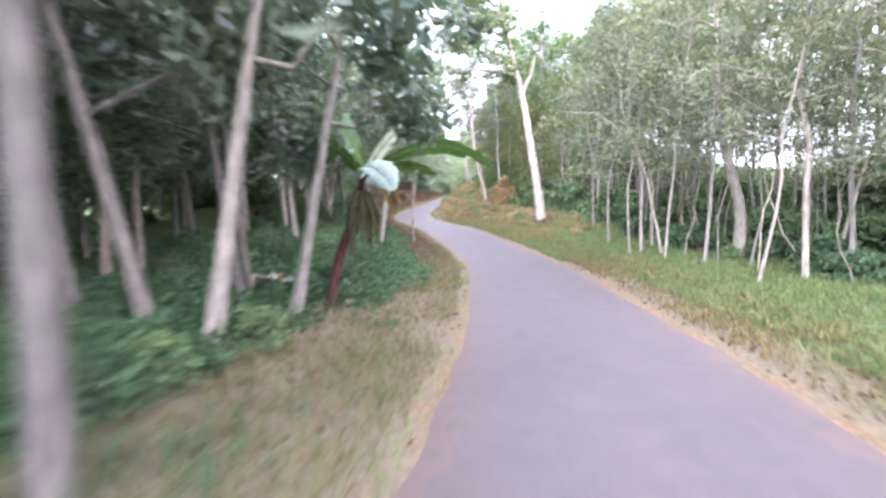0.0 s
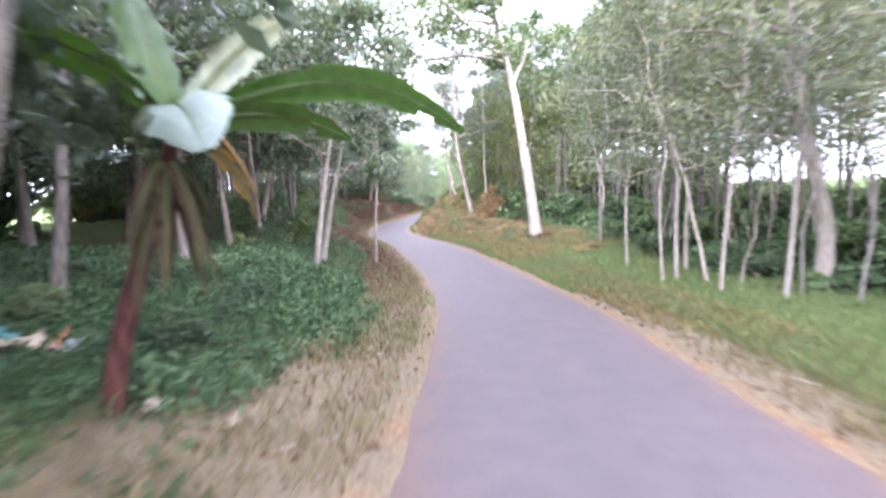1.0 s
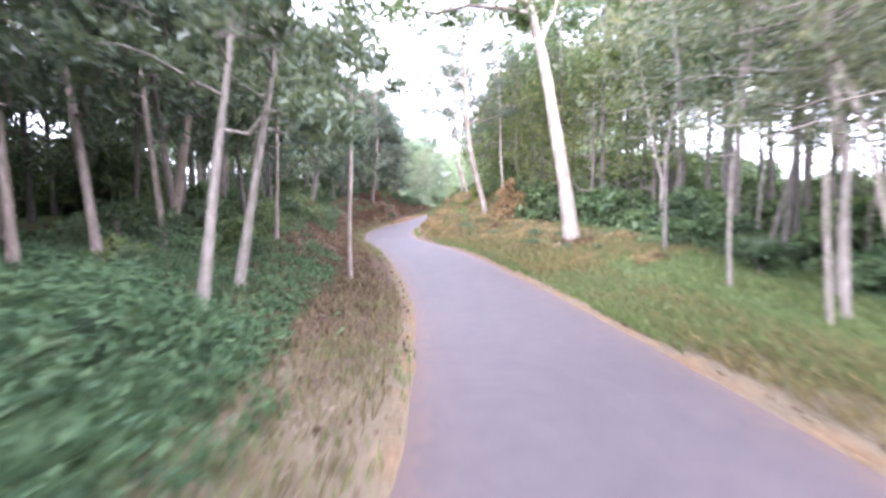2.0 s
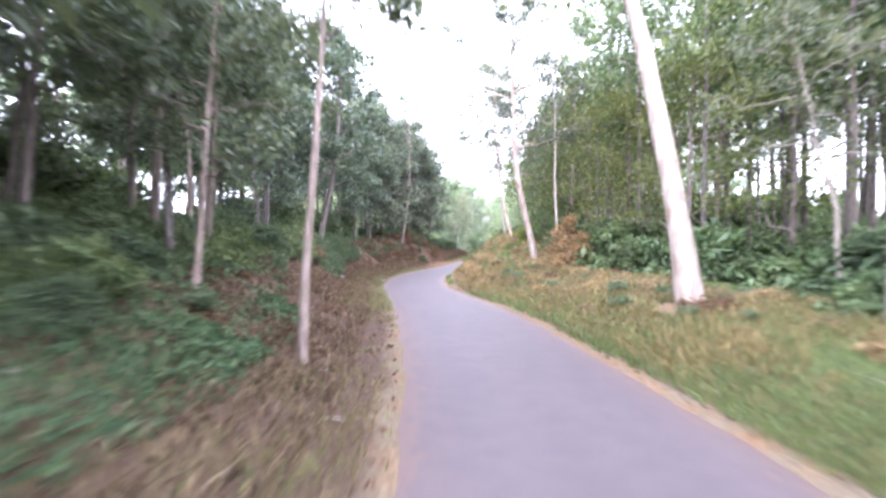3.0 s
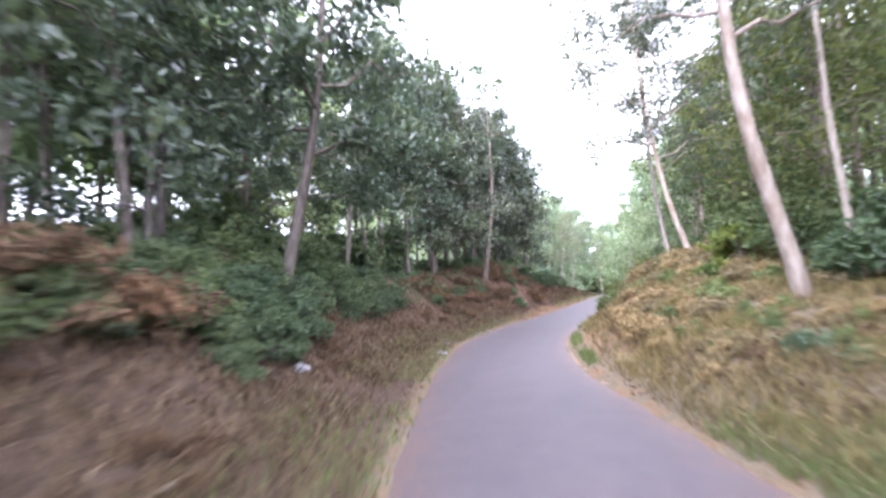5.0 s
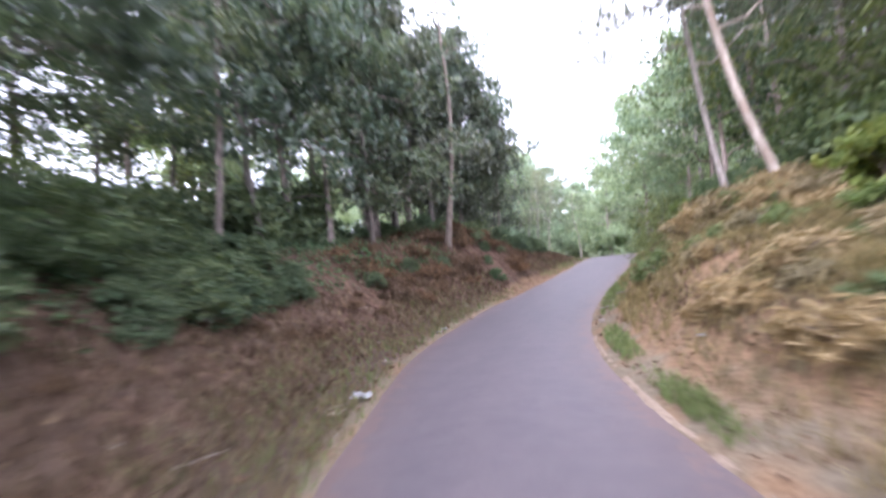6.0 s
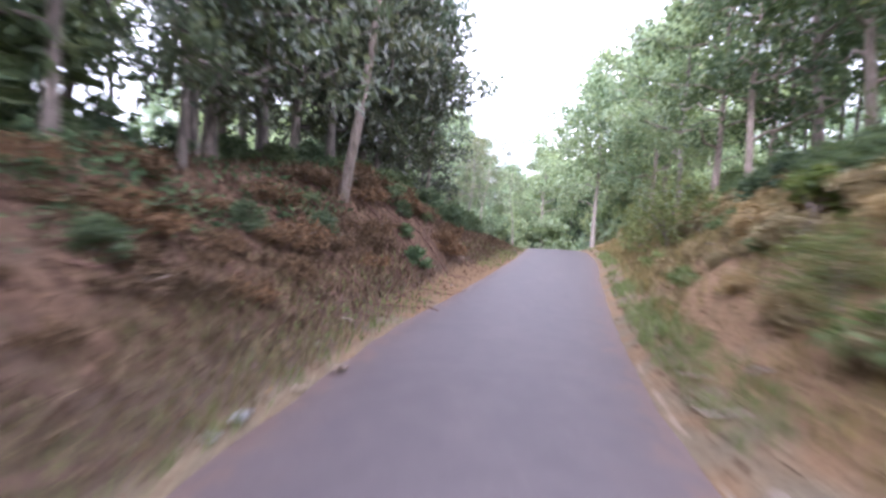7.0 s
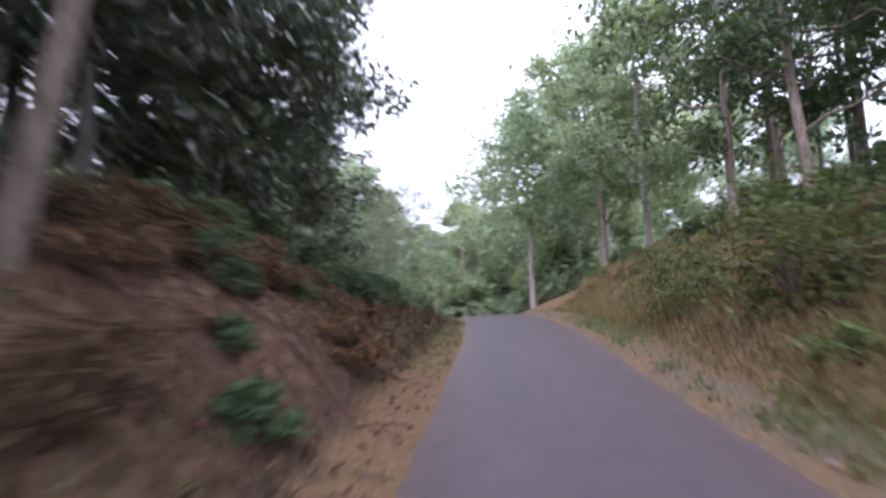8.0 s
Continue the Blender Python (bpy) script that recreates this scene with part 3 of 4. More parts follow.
TALL = [make_tree("forest_tree", 50 + k, 12, 0.1, 4.8, 2.1, 10, 4, 36, (0.26, 0.1), BARK_DARK, LEAF_MID,
                  "tall straight forest tree with a grey stem and thin crown", lean=(0.2, 0.1), wobble=0.3, rise=0.6, group="forest trees") for k in range(3)]
FAR = [make_tree("far_tree", 60 + k, 13, 0.16, 2.6, 3.6, 16, 6, 80, (0.34, 0.18), BARK_PALE, LEAF_FAR_HAZED,
                 "broad light-green tree beyond the crest of the road, paled for haze", wobble=0.4, clump=0.85, group="trees past the crest") for k in range(3)]
POLE = [make_tree("thin_sapling", 80 + k, (6.5, 5.2, 7.0)[k], (0.024, 0.019, 0.029)[k], (3.0, 2.4, 3.6)[k], 1.0, 8, 2, 16, (0.18, 0.06), BARK_WHITE if k else BARK_PALE, LEAF_LIGHT,
                  "thin crooked pale sapling at the edge of the young wood", lean=((0.9, 0.2), (-0.8, 0.1), (0.3, -0.3))[k], wobble=1.5, sides=6, rise=0.5, clump=0.4, flare=1.1, group="thin saplings") for k in range(3)]
BROAD = [make_tree("broad_tree", 90 + k, 9.5, 0.12, 1.6, 2.5, 13, 4, 36, (0.27, 0.12), BARK_GREY, LEAF_SHRUB,
                   "broad-leaved green tree on top of the bank", lean=(-0.4, 0.1), group="bank trees", rise=0.4, clump=0.6) for k in range(2)]
OLIVE = [make_tree("olive_green_tree", 95 + k, 9.0, 0.1, 1.5, 2.4, 15, 5, 30, (0.24, 0.09), BARK_GREY, LEAF_OLIVE,
                   "leafy olive-green tree at the edge of the wood", lean=(-0.3, 0.1), group="wood edge trees", rise=0.4, clump=0.6, droop=0.5) for k in range(2)]
LOW = [make_tree("plantation_tree", 110 + k, 8.5, 0.085, 1.25, 2.5, 16, 4, 46, (0.26, 0.12), BARK_DARK, LEAF_DARK,
                 "dark-leaved plantation tree with a low hanging crown", lean=(0.2, 0.1), group="plantation trees", rise=0.15, droop=0.5) for k in range(2)]
MODELS = LOW + OLIVE + DARK + DENSE + SLIM + TALL + FAR + POLE + BROAD

STRAIGHT = make_tree("plantation_tree", 27, 8.8, 0.1, 2.6, 2.2, 11, 4, 52, (0.26, 0.115), BARK_GREY, LEAF_DARK,
                     "dark-leaved plantation tree with a pale grey leaning trunk", wobble=0.14, group="plantation trees")
STRAIGHT_PALE = make_tree("plantation_tree", 28, 8.8, 0.095, 2.9, 2.0, 11, 4, 48, (0.26, 0.115), BARK_PALE, LEAF_DARK,
                          "dark-leaved plantation tree with a slim pale leaning trunk", wobble=0.14, group="plantation trees")
STRAIGHT_DARK = make_tree("plantation_tree", 29, 8.8, 0.1, 2.2, 2.2, 12, 4, 50, (0.26, 0.115), BARK_DARK, LEAF_DARK,
                          "dark-leaved plantation tree with a dark brown trunk", wobble=0.14, group="plantation trees")
MODELS += [STRAIGHT, STRAIGHT_PALE, STRAIGHT_DARK]
# place, size and lean in degrees
LEFT_STEMS = [(-1.82, 2.3, 1.0, 4, "dark"), (-3.06, 5.5, 1.0, -10, "dark"), (-2.28, 5.15, 0.95, 12, "pale"), (-1.9, 7.1, 0.88, 14, "pale"), (-2.83, 7.6, 0.8, -5, "dark"), (-3.02, 8.55, 0.8, -4, "dark"), (-3.54, 13.92, 0.85, -4), (-3.72, 16.85, 0.8, -6),
              (-1.3, 14.8, 0.7, 9, "pale"), (-1.4, 16.25, 0.75, 12, "pale"), (-2.33, 21.4, 0.6, 3), (-3.8, 19.49, 0.8, -5), (-3.3, 18.0, 0.7, -4), (-4.4, 16.1, 0.8, -2), (-3.64, 18.8, 0.95, 12), (-4.2, 20.5, 0.8, 3), (-3.95, 24.75, 0.75, 2), (-4.6, 23.9, 1.1, 1),
              (-6.5, 14.2, 0.9, -3)]
for x, y, s, a, *tone in LEFT_STEMS:
    kept(x, y)
    place(STRAIGHT_PALE if tone == ["pale"] else STRAIGHT_DARK if tone == ["dark"] else STRAIGHT, x, y, rng.uniform(-12, 12), s, tip=(0, a))
for y in np.arange(-6, 60, 2.4):
    for e in np.arange(4.6, 17.0 if y < 24 else 11.0, 2.4):
        cx = np.interp(y, ROAD[:, 1], ROAD[:, 0])
        x, yy = cx - HALF - e + rng.uniform(-0.8, 0.8), y + rng.uniform(-0.8, 0.8)
        if not free(x, yy, 1.5):
            continue
        if yy > 24 and rng.random() < (0.2 if e < 5.5 else 0.1 if yy < 36.5 else 0.62 if yy < 45 else 1.0):
            continue
        kept(x, yy)
        if yy < 26 and e > 8:
            place(LOW[int(rng.integers(2))], x, yy, rng.uniform(0, 360), rng.uniform(0.85, 1.1))
        else:
            place(DARK[int(rng.integers(4))], x, yy, rng.uniform(0, 360), rng.uniform(0.85, 1.15))
for x, y, s in ((-6.4, 33.8, 1.0), (-9.6, 34.4, 1.1), (-9.8, 44.6, 1.0), (-5.8, 42.4, 0.9), (-6.9, 43.6, 0.8), (-6.6, 46.6, 0.95), (-6.2, 52.6, 1.05), (-9.6, 52.4, 0.9), (-8.6, 58.5, 1.1)):
    kept(x, y)
    place(DARK[2 + int(rng.integers(2))], x, y, rng.uniform(0, 360), s)
for x, y, s in ((-4.7, 47.4, 0.95), (-4.6, 49.6, 1.0), (-3.6, 51.6, 0.85), (-4.0, 53.4, 0.95), (-2.9, 55.6, 0.9), (-4.6, 52.0, 1.0), (-3.2, 54.0, 1.0), (-2.6, 57.0, 0.95), (-2.2, 60.0, 0.85), (-4.9, 56.0, 1.05), (-1.6, 62.5, 0.7)):
    kept(x, y)
    place(DENSE[int(rng.integers(2))], x, y, rng.uniform(0, 360), s)
for x, y, turn, s in ((-5.0, 44.4, 160, 0.95), (-4.4, 46.0, 270, 0.8), (-5.9, 33.0, 200, 0.85), (-6.0, 35.5, 20, 0.95)):
    place(LOW[int(turn > 120)], x, y, turn, s)

# ---- the light young wood on the other side ----
RIGHT_STEMS = [(7.88, 9.68, 1, 1.2), (8.69, 9.5, 2, 0.95), (6.44, 14.89, 3, 0.9), (7.37, 14.7, 0, 1.0), (7.35, 12.38, 1, 0.9), (9.45, 10.75, 0, 1.0), (6.59, 9.3, 3, 0.9),
               (6.77, 17.46, 0, 0.9), (8.63, 18.67, 1, 1.0), (7.85, 16.37, 2, 0.85), (6.73, 13.28, 3, 1.0), (8.45, 18.92, 0, 1.1), (6.95, 15.24, 1, 1.0), (7.6, 21.5, 1, 1.0)]
for x, y, k, s in RIGHT_STEMS:
    kept(x, y)
    place(SLIM[k], x, y, rng.uniform(0, 360), s, tip=(rng.uniform(-4, 4), rng.uniform(-6, 6)))
for y in np.arange(-4, 60, 2.2):
    for e in np.arange(5.0, 23 if y < 24 else 17 if y < 44 else 20, 2.3):
        cx = np.interp(y, ROAD[:, 1], ROAD[:, 0])
        x, yy = cx + HALF + e + rng.uniform(-0.9, 0.9), y + rng.uniform(-0.9, 0.9)
        if not free(x, yy, 1.2) or (yy > 24 and e < 6.5) or (yy > 24 and rng.random() < (0.15 if yy < 43 else 0.45)):
            continue
        kept(x, yy)
        if yy < 24 and e < 12:
            place(SLIM[int(rng.integers(4))], x, yy, rng.uniform(0, 360), rng.uniform(0.8, 1.25), tip=(rng.uniform(-4, 4), rng.uniform(-6, 6)))
        else:
            place(TALL[int(rng.integers(3))], x, yy, rng.uniform(0, 360), rng.uniform(0.75, 1.1))

for k in range(46):
    y = rng.uniform(6, 19)
    x = np.interp(y, ROAD[:, 1], ROAD[:, 0]) + HALF + rng.uniform(3.4, 8.5)
    if free(x, y, 0.45):
        kept(x, y)
        place(POLE[k % 3], x, y, rng.uniform(0, 360), rng.uniform(0.7, 1.15), tip=(rng.uniform(-7, 7), rng.uniform(-12, 12)))
for x, y, s in ((8.3, 44.4, 0.9), (9.6, 46.8, 0.95), (10.4, 55.5, 0.95), (12.8, 52.0, 1.0), (12.6, 58.0, 1.0), (8.6, 51.0, 1.0), (10.2, 53.4, 1.05), (8.0, 54.6, 0.95), (10.9, 49.8, 1.05), (8.3, 49.2, 0.95), (7.7, 52.4, 0.9)):
    kept(x, y)
    place(BROAD[int(rng.integers(2))], x, y, rng.uniform(0, 360), s)
for x, y, s in ((8.6, 30.0, 0.85), (10.0, 27.2, 0.9), (8.2, 33.8, 0.8), (10.6, 32.2, 1.0), (7.9, 37.2, 0.85), (9.6, 36.0, 1.0), (8.4, 41.0, 0.9), (7.3, 40.2, 1.0), (7.0, 44.2, 0.95)):
    kept(x, y)
    place(OLIVE[int(rng.integers(2))], x, y, rng.uniform(0, 360), s)
t = make_tree("leaning_tree", 15, 9, 0.075, 5.4, 1.6, 8, 3, 45, (0.18, 0.06), BARK_PALE, LEAF_GREY, "thin straight pale tree standing behind the rust-orange bush",
              path=[(0, 0, 0), (-0.05, 0, 1.5), (-0.15, 0, 3.2), (-0.1, 0.1, 5.5), (-0.2, 0.1, 9)], rise=0.45, clump=0.42, droop=0.5, flare=1.15, split=True)
settle(t, *kept(6.0, 36.9))
t = make_tree("leaning_tree", 14, 8, 0.07, 4.6, 1.5, 7, 3, 40, (0.18, 0.075), BARK_PALE, LEAF_MID, "thin pale tree standing behind the bank-top shrubs",
              path=[(0, 0, 0), (-0.1, 0, 1.5), (0.05, 0, 3.2), (-0.1, 0.1, 5.5), (0, 0.1, 8)], rise=0.4, clump=0.42, droop=0.5, flare=1.15, split=True)
settle(t, *kept(7.8, 44.85))

back = np.random.default_rng(5)
# dark straight stems further in, with the sky between them
for x, y, s in ((10.2, 22.6, 0.9), (11.4, 25.0, 1.0), (12.6, 23.4, 0.95), (13.2, 27.6, 1.0), (11.9, 29.4, 1.05), (14.4, 25.6, 1.0), (15.0, 30.2, 1.1), (12.2, 21.2, 0.9), (16.2, 27.4, 1.1), (9.7, 24.8, 0.85)):
    if free(x, y, 0.7):
        kept(x, y)
        place(TALL[int(back.integers(3))], x, y, back.uniform(0, 360), s)
# ---- unseen trees added along the road behind the start, shading the low sun ----
for y in np.arange(-26, -6, 2.6):
    for e in (2.6, 5.0, 7.4, 10.0):
        cx = np.interp(y, ROAD[:, 1], ROAD[:, 0])
        place(DARK[int(back.integers(4))], cx - HALF - e + back.uniform(-0.7, 0.7), y + back.uniform(-0.8, 0.8), back.uniform(0, 360), back.uniform(0.9, 1.2))
        place(TALL[int(back.integers(3))], cx + HALF + e + 0.8 + back.uniform(-0.7, 0.7), y + back.uniform(-0.8, 0.8), back.uniform(0, 360), back.uniform(0.8, 1.0))

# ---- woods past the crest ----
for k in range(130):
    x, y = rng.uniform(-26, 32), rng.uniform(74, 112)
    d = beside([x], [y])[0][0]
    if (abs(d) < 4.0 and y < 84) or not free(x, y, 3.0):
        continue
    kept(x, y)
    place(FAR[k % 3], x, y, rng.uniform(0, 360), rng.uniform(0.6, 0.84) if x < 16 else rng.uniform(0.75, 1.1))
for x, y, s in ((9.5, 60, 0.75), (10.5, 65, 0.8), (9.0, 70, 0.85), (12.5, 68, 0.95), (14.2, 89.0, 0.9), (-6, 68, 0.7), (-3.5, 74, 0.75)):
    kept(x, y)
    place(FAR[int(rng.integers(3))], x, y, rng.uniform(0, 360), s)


for k in range(14):
    x, y = rng.uniform(-2, 15), rng.uniform(70, 77)
    if abs(beside([x], [y])[0][0]) > 2.6 and free(x, y, 0.8):
        kept(x, y)
        place(SLIM[k % 4], x, y, rng.uniform(0, 360), rng.uniform(0.8, 1.0))


# ---- banana plant ----
def banana_leaf(name, stalk, blade, wide, bend, parent, material, seed, label="", roll=0):
    """A long blade along a bent midrib, split at its edge here and there, on a stalk."""
    r = np.random.default_rng(seed)
    a, b = np.array(stalk, float), np.array(blade, float)
    n = 17
    g = np.linspace(0, 1, n)
    rib = a + (b - a) * g[:, None]
    rib[:, 2] += bend * (1 - (2 * g - 1) ** 2)
    t = np.gradient(rib, axis=0)
    t /= np.linalg.norm(t, axis=1)[:, None]
    s = np.cross(t, (0, 0, 1))
    s /= np.linalg.norm(s, axis=1)[:, None] + 1e-9
    q = np.cross(s, t)
    s, q = s * math.cos(radians(roll)) + q * math.sin(radians(roll)), q * math.cos(radians(roll)) - s * math.sin(radians(roll))
    w = wide * np.sin(np.pi * np.clip(g * 0.93 + 0.05, 0, 1)) ** 0.6
    v, f = [], []
    for side in (-1, 1):
        base = len(v)
        for i in range(n):
            tear = r.uniform(0.75, 1.0)
            v.append(rib[i] + q[i] * 0.004)
            v.append(rib[i] + side * s[i] * w[i] * 0.55 + q[i] * w[i] * 0.16)
            v.append(rib[i] + side * s[i] * w[i] * tear - q[i] * w[i] * 0.12 - t[i] * 0.03 * r.uniform(0, 1))
        for i in range(n - 1):
            k = base + 3 * i
            quad = [(k, k + 3, k + 4, k + 1)]
            if r.random() > 0.12:
                quad.append((k + 1, k + 4, k + 5, k + 2))
            f += quad
    me = mesh_of(name, np.array(v), f, material)
    ob = part(name, me, parent, label)
    part("midrib", mesh_of("midrib", *tube(rib, np.linspace(0.022, 0.005, n), 6, seed), LEAF_GRASS), ob)
    return ob


def banana_plant(x, y):
    root = tagged(new("banana_plant"), "banana plant with a reddish stem and hanging dry leaves", "plant")
    def leaf_at(name, a, b, *rest, **more):
        banana_leaf(name, (a[0] + 0.15, a[1], a[2]), (b[0] + 0.15, b[1], b[2]), *rest, **more)

    p = np.array([(-0.1, 0, -0.1), (0.0, -0.02, 0.4), (0.16, -0.06, 0.9), (0.4, -0.12, 1.5), (0.61, -0.2, 2.1)])
    part("stem", mesh_of("banana_stem", *tube(p, [0.095, 0.085, 0.075, 0.065, 0.045], 12, 3, 0.03), BANANA_STEM), root)
    c = (0.46, -0.2, 2.1)
    pale = "leaf with a pale silvery underside"
    leaf_at("leaf", c, (0.16, -0.1, 3.15), 0.24, 0.04, root, LEAF_BANANA, 1, roll=10)
    leaf_at("leaf", c, (1.25, 0.1, 2.95), 0.17, 0.14, root, LEAF_BANANA_PALE, 2, pale, roll=50)
    leaf_at("leaf", c, (2.7, 1.39, 2.3), 0.2, 0.42, root, LEAF_BANANA, 3, roll=45)
    leaf_at("leaf", (0.42, -0.2, 2.22), (0.95, -0.95, 1.85), 0.32, 0.14, root, LEAF_BANANA_PALE, 4, pale, roll=-25)
    leaf_at("leaf", c, (-0.6, -0.6, 2.5), 0.2, 0.3, root, LEAF_BANANA, 5, roll=-30)
    leaf_at("leaf", c, (-0.35, 0.9, 2.4), 0.22, 0.35, root, LEAF_BANANA, 6)
    leaf_at("leaf", c, (1.61, 0.51, 2.12), 0.2, 0.16, root, LEAF_BANANA, 7, roll=30)
    leaf_at("dry_leaf", c, (1.05, -0.3, 1.6), 0.09, 0.2, root, LEAF_RUST, 15, "yellow-orange dying leaf", roll=40)
    leaf_at("dry_leaf", c, (0.9, 0.15, 1.45), 0.09, 0.2, root, LEAF_RUST, 16, "yellow-orange dying leaf", roll=20)
    for k in range(12):
        a = k * 0.9 + 0.4
        leaf_at("dry_leaf", (0.4, -0.17, 1.9), (0.4 + 0.3 * math.cos(a), -0.17 + 0.3 * math.sin(a), 0.85 + 0.14 * (k % 4)), 0.075, 0.14, root, LEAF_WITHERED, 20 + k, "withered brown hanging leaf", roll=25 * (k % 3))
    root.matrix_basis = pose(x, y, high(x, y))
    return root


banana_plant(-1.49, 8.09)

# ---- bushes ----
thicket_spots = []


def hide_in_thicket(bush, x, y, turn, size):
    thicket_spots.append((bush, pose(x, y, high(x, y) - 0.04, 0, 0, turn) @ Matrix.Diagonal((size, size, size, 1))))


def build_thickets():
    """All the shrubs that run together, as one mass for each kind of leaf."""
    for name, material, label in (("thicket", LEAF_SHRUB, "dark tangled shrub thicket on the bank and in the wood"), ("dry_fern_mass", LEAF_BROWN, "withered brown ferns run together on the shaded bank"), ("green_thicket", LEAF_MID, "mid-green tangled shrub thicket on the bank and in the wood")):
        vs, fs, n = [], [], 0
        for bush, m in thicket_spots:
            me = [c.data for c in bush.children if "foliage" in c.name][0]
            if me.materials[0] != material:
                continue
            v = np.empty(len(me.vertices) * 3)
            me.vertices.foreach_get("co", v)
            v = v.reshape(-1, 3) @ np.array(m.to_3x3()).T + np.array(m.translation)
            vs.append(v)
            fs.append(np.arange(len(v)).reshape(-1, 4) + n)
            n += len(v)
        stuff(name, np.vstack(vs), np.vstack(fs), material, label, "shrubs")


BUSH_DARK = make_bush("shrub", 70, 0.9, 1.25, 46, (0.22, 0.1), LEAF_SHRUB, "dark-green leafy shrub under the trees")
BUSH_MID = make_bush("rounded_shrub", 71, 1.1, 1.5, 50, (0.2, 0.085), LEAF_MID, "rounded mid-green shrub on the bank")
BUSH_LUSH = make_bush("broad_leaved_shrub", 77, 0.95, 1.2, 34, (0.3, 0.14), LEAF_BROAD, "broad-leaved fresh green shrub at the wood edge")
MODELS.append(BUSH_LUSH)
BUSH_RUST = make_bush("dry_bush", 72, 0.72, 1.5, 60, (0.16, 0.055), LEAF_RUST, "withered rust-orange bush on the dry bank", clumps=30)
BUSH_FERN = make_bush("fern_clump", 73, 0.6, 0.55, 42, (0.26, 0.05), LEAF_GRASS, "low fern clump on the earthen bank", stems=4, clumps=16, category="fern", droop=-0.1)
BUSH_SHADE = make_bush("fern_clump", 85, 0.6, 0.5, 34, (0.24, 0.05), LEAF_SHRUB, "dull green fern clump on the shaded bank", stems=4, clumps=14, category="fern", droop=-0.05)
MODELS.append(BUSH_SHADE)
BUSH_TAN = make_bush("dry_fern_clump", 74, 0.6, 0.5, 42, (0.24, 0.045), LEAF_TAN, "withered tan fern clump on the earthen bank", stems=4, clumps=16, category="fern", droop=-0.1)
BUSH_BROWN = make_bush("dry_fern_clump", 76, 0.55, 0.32, 36, (0.18, 0.035), LEAF_BROWN, "withered brown fern clump on the shaded bank", stems=4, clumps=16, category="fern", droop=0.1)
MODELS.append(BUSH_BROWN)
settle(BUSH_RUST, 5.6, 33.1)
BUSH_RUST.scale = (1.1, 1.1, 1.25)
for x, y, s in ((7.2, 32.3, 1.15), (7.9, 30.6, 0.9), (8.8, 28.4, 1.1), (8.6, 25.4, 0.6), (9.9, 24.0, 1.1), (9.0, 21.5, 0.65), (10.4, 18.6, 1.1)):
    place(BUSH_LUSH, x, y, rng.uniform(0, 360), s * 1.1)
BUSH_FRESH = make_bush("shrub", 78, 0.7, 1.1, 34, (0.22, 0.1), LEAF_FRESH, "yellow-green young shrub on the bank slope", stems=5, clumps=16)
settle(BUSH_FRESH, 5.3, 40.6)
for x, y, s in ((4.1, 39.0, 0.5), (3.6, 44.6, 0.6)):
    place(BUSH_FRESH, x, y, rng.uniform(0, 360), s)
for x, y, s in ((7.0, 33.6, 1.0), (8.0, 32.4, 1.1), (9.1, 31.3, 1.0), (7.6, 35.0, 1.1), (7.2, 31.0, 0.8), (9.0, 28.6, 1.0), (10.2, 27.2, 1.0), (6.6, 37.0, 1.1), (6.3, 39.5, 1.1), (6.6, 44.6, 1.0), (6.8, 41.5, 1.4)):
    place(BUSH_MID, x, y, rng.uniform(0, 360), s)
for k in range(60):
    y = rng.uniform(4, 30)
    x = np.interp(y, ROAD[:, 1], ROAD[:, 0]) + HALF + rng.uniform(5.6, 12)
    place((BUSH_DARK, BUSH_LUSH, BUSH_LUSH)[k % 3], x, y, rng.uniform(0, 360), rng.uniform(0.4, 1.05))
for k in range(150):
    y = rng.uniform(-2, 50)
    x = np.interp(y, ROAD[:, 1], ROAD[:, 0]) + HALF + rng.uniform(13, 24)
    hide_in_thicket(BUSH_DARK if k % 2 else BUSH_MID, x, y, rng.uniform(0, 360), rng.uniform(1.5, 2.3) if y < 20 else rng.uniform(0.9, 1.4))
for k in range(110):
    y = rng.uniform(18, 46)
    lo = 3.8 if y < 27 else 2.7 if y < 38 else 4.0
    x = np.interp(y, ROAD[:, 1], ROAD[:, 0]) - HALF - rng.uniform(lo, 6.4)
    place(BUSH_DARK if rng.random() < 0.55 else BUSH_MID, x, y, rng.uniform(0, 360), rng.uniform(0.35, 0.7))
for k in range(300):
    y, e = rng.uniform(24, 62), rng.uniform(0.9, 4.8)
    if y > 35 and e < 1.9 and k % 3:
        e += 1.6
    x = np.interp(y, ROAD[:, 1], ROAD[:, 0]) + HALF + e
    place(BUSH_TAN if rng.random() < (0.8 if y < 36 else 0.85) else BUSH_FERN, x, y, rng.uniform(0, 360), rng.uniform(0.22, 0.45) if y < 36 else rng.uniform(0.35, 0.8))
for k in range(200):
    y, e = rng.uniform(19, 60), rng.uniform(1.2, 4.6)
    x = np.interp(y, ROAD[:, 1], ROAD[:, 0]) - HALF - e
    if e < 2.2 or rng.random() < (0.5 if y < 34 else 0.8):
        hide_in_thicket(BUSH_BROWN, x, y, rng.uniform(0, 360), rng.uniform(0.25, 0.5))
    else:
        place(BUSH_SHADE, x, y, rng.uniform(0, 360), rng.uniform(0.25, 0.5))


for k in range(80):
    y, e = rng.uniform(33, 54), rng.uniform(1.0, 3.4)
    x = np.interp(y, ROAD[:, 1], ROAD[:, 0]) + HALF + e
    place(BUSH_TAN if k % 5 else BUSH_FERN, x, y, rng.uniform(0, 360), rng.uniform(0.25, 0.5))
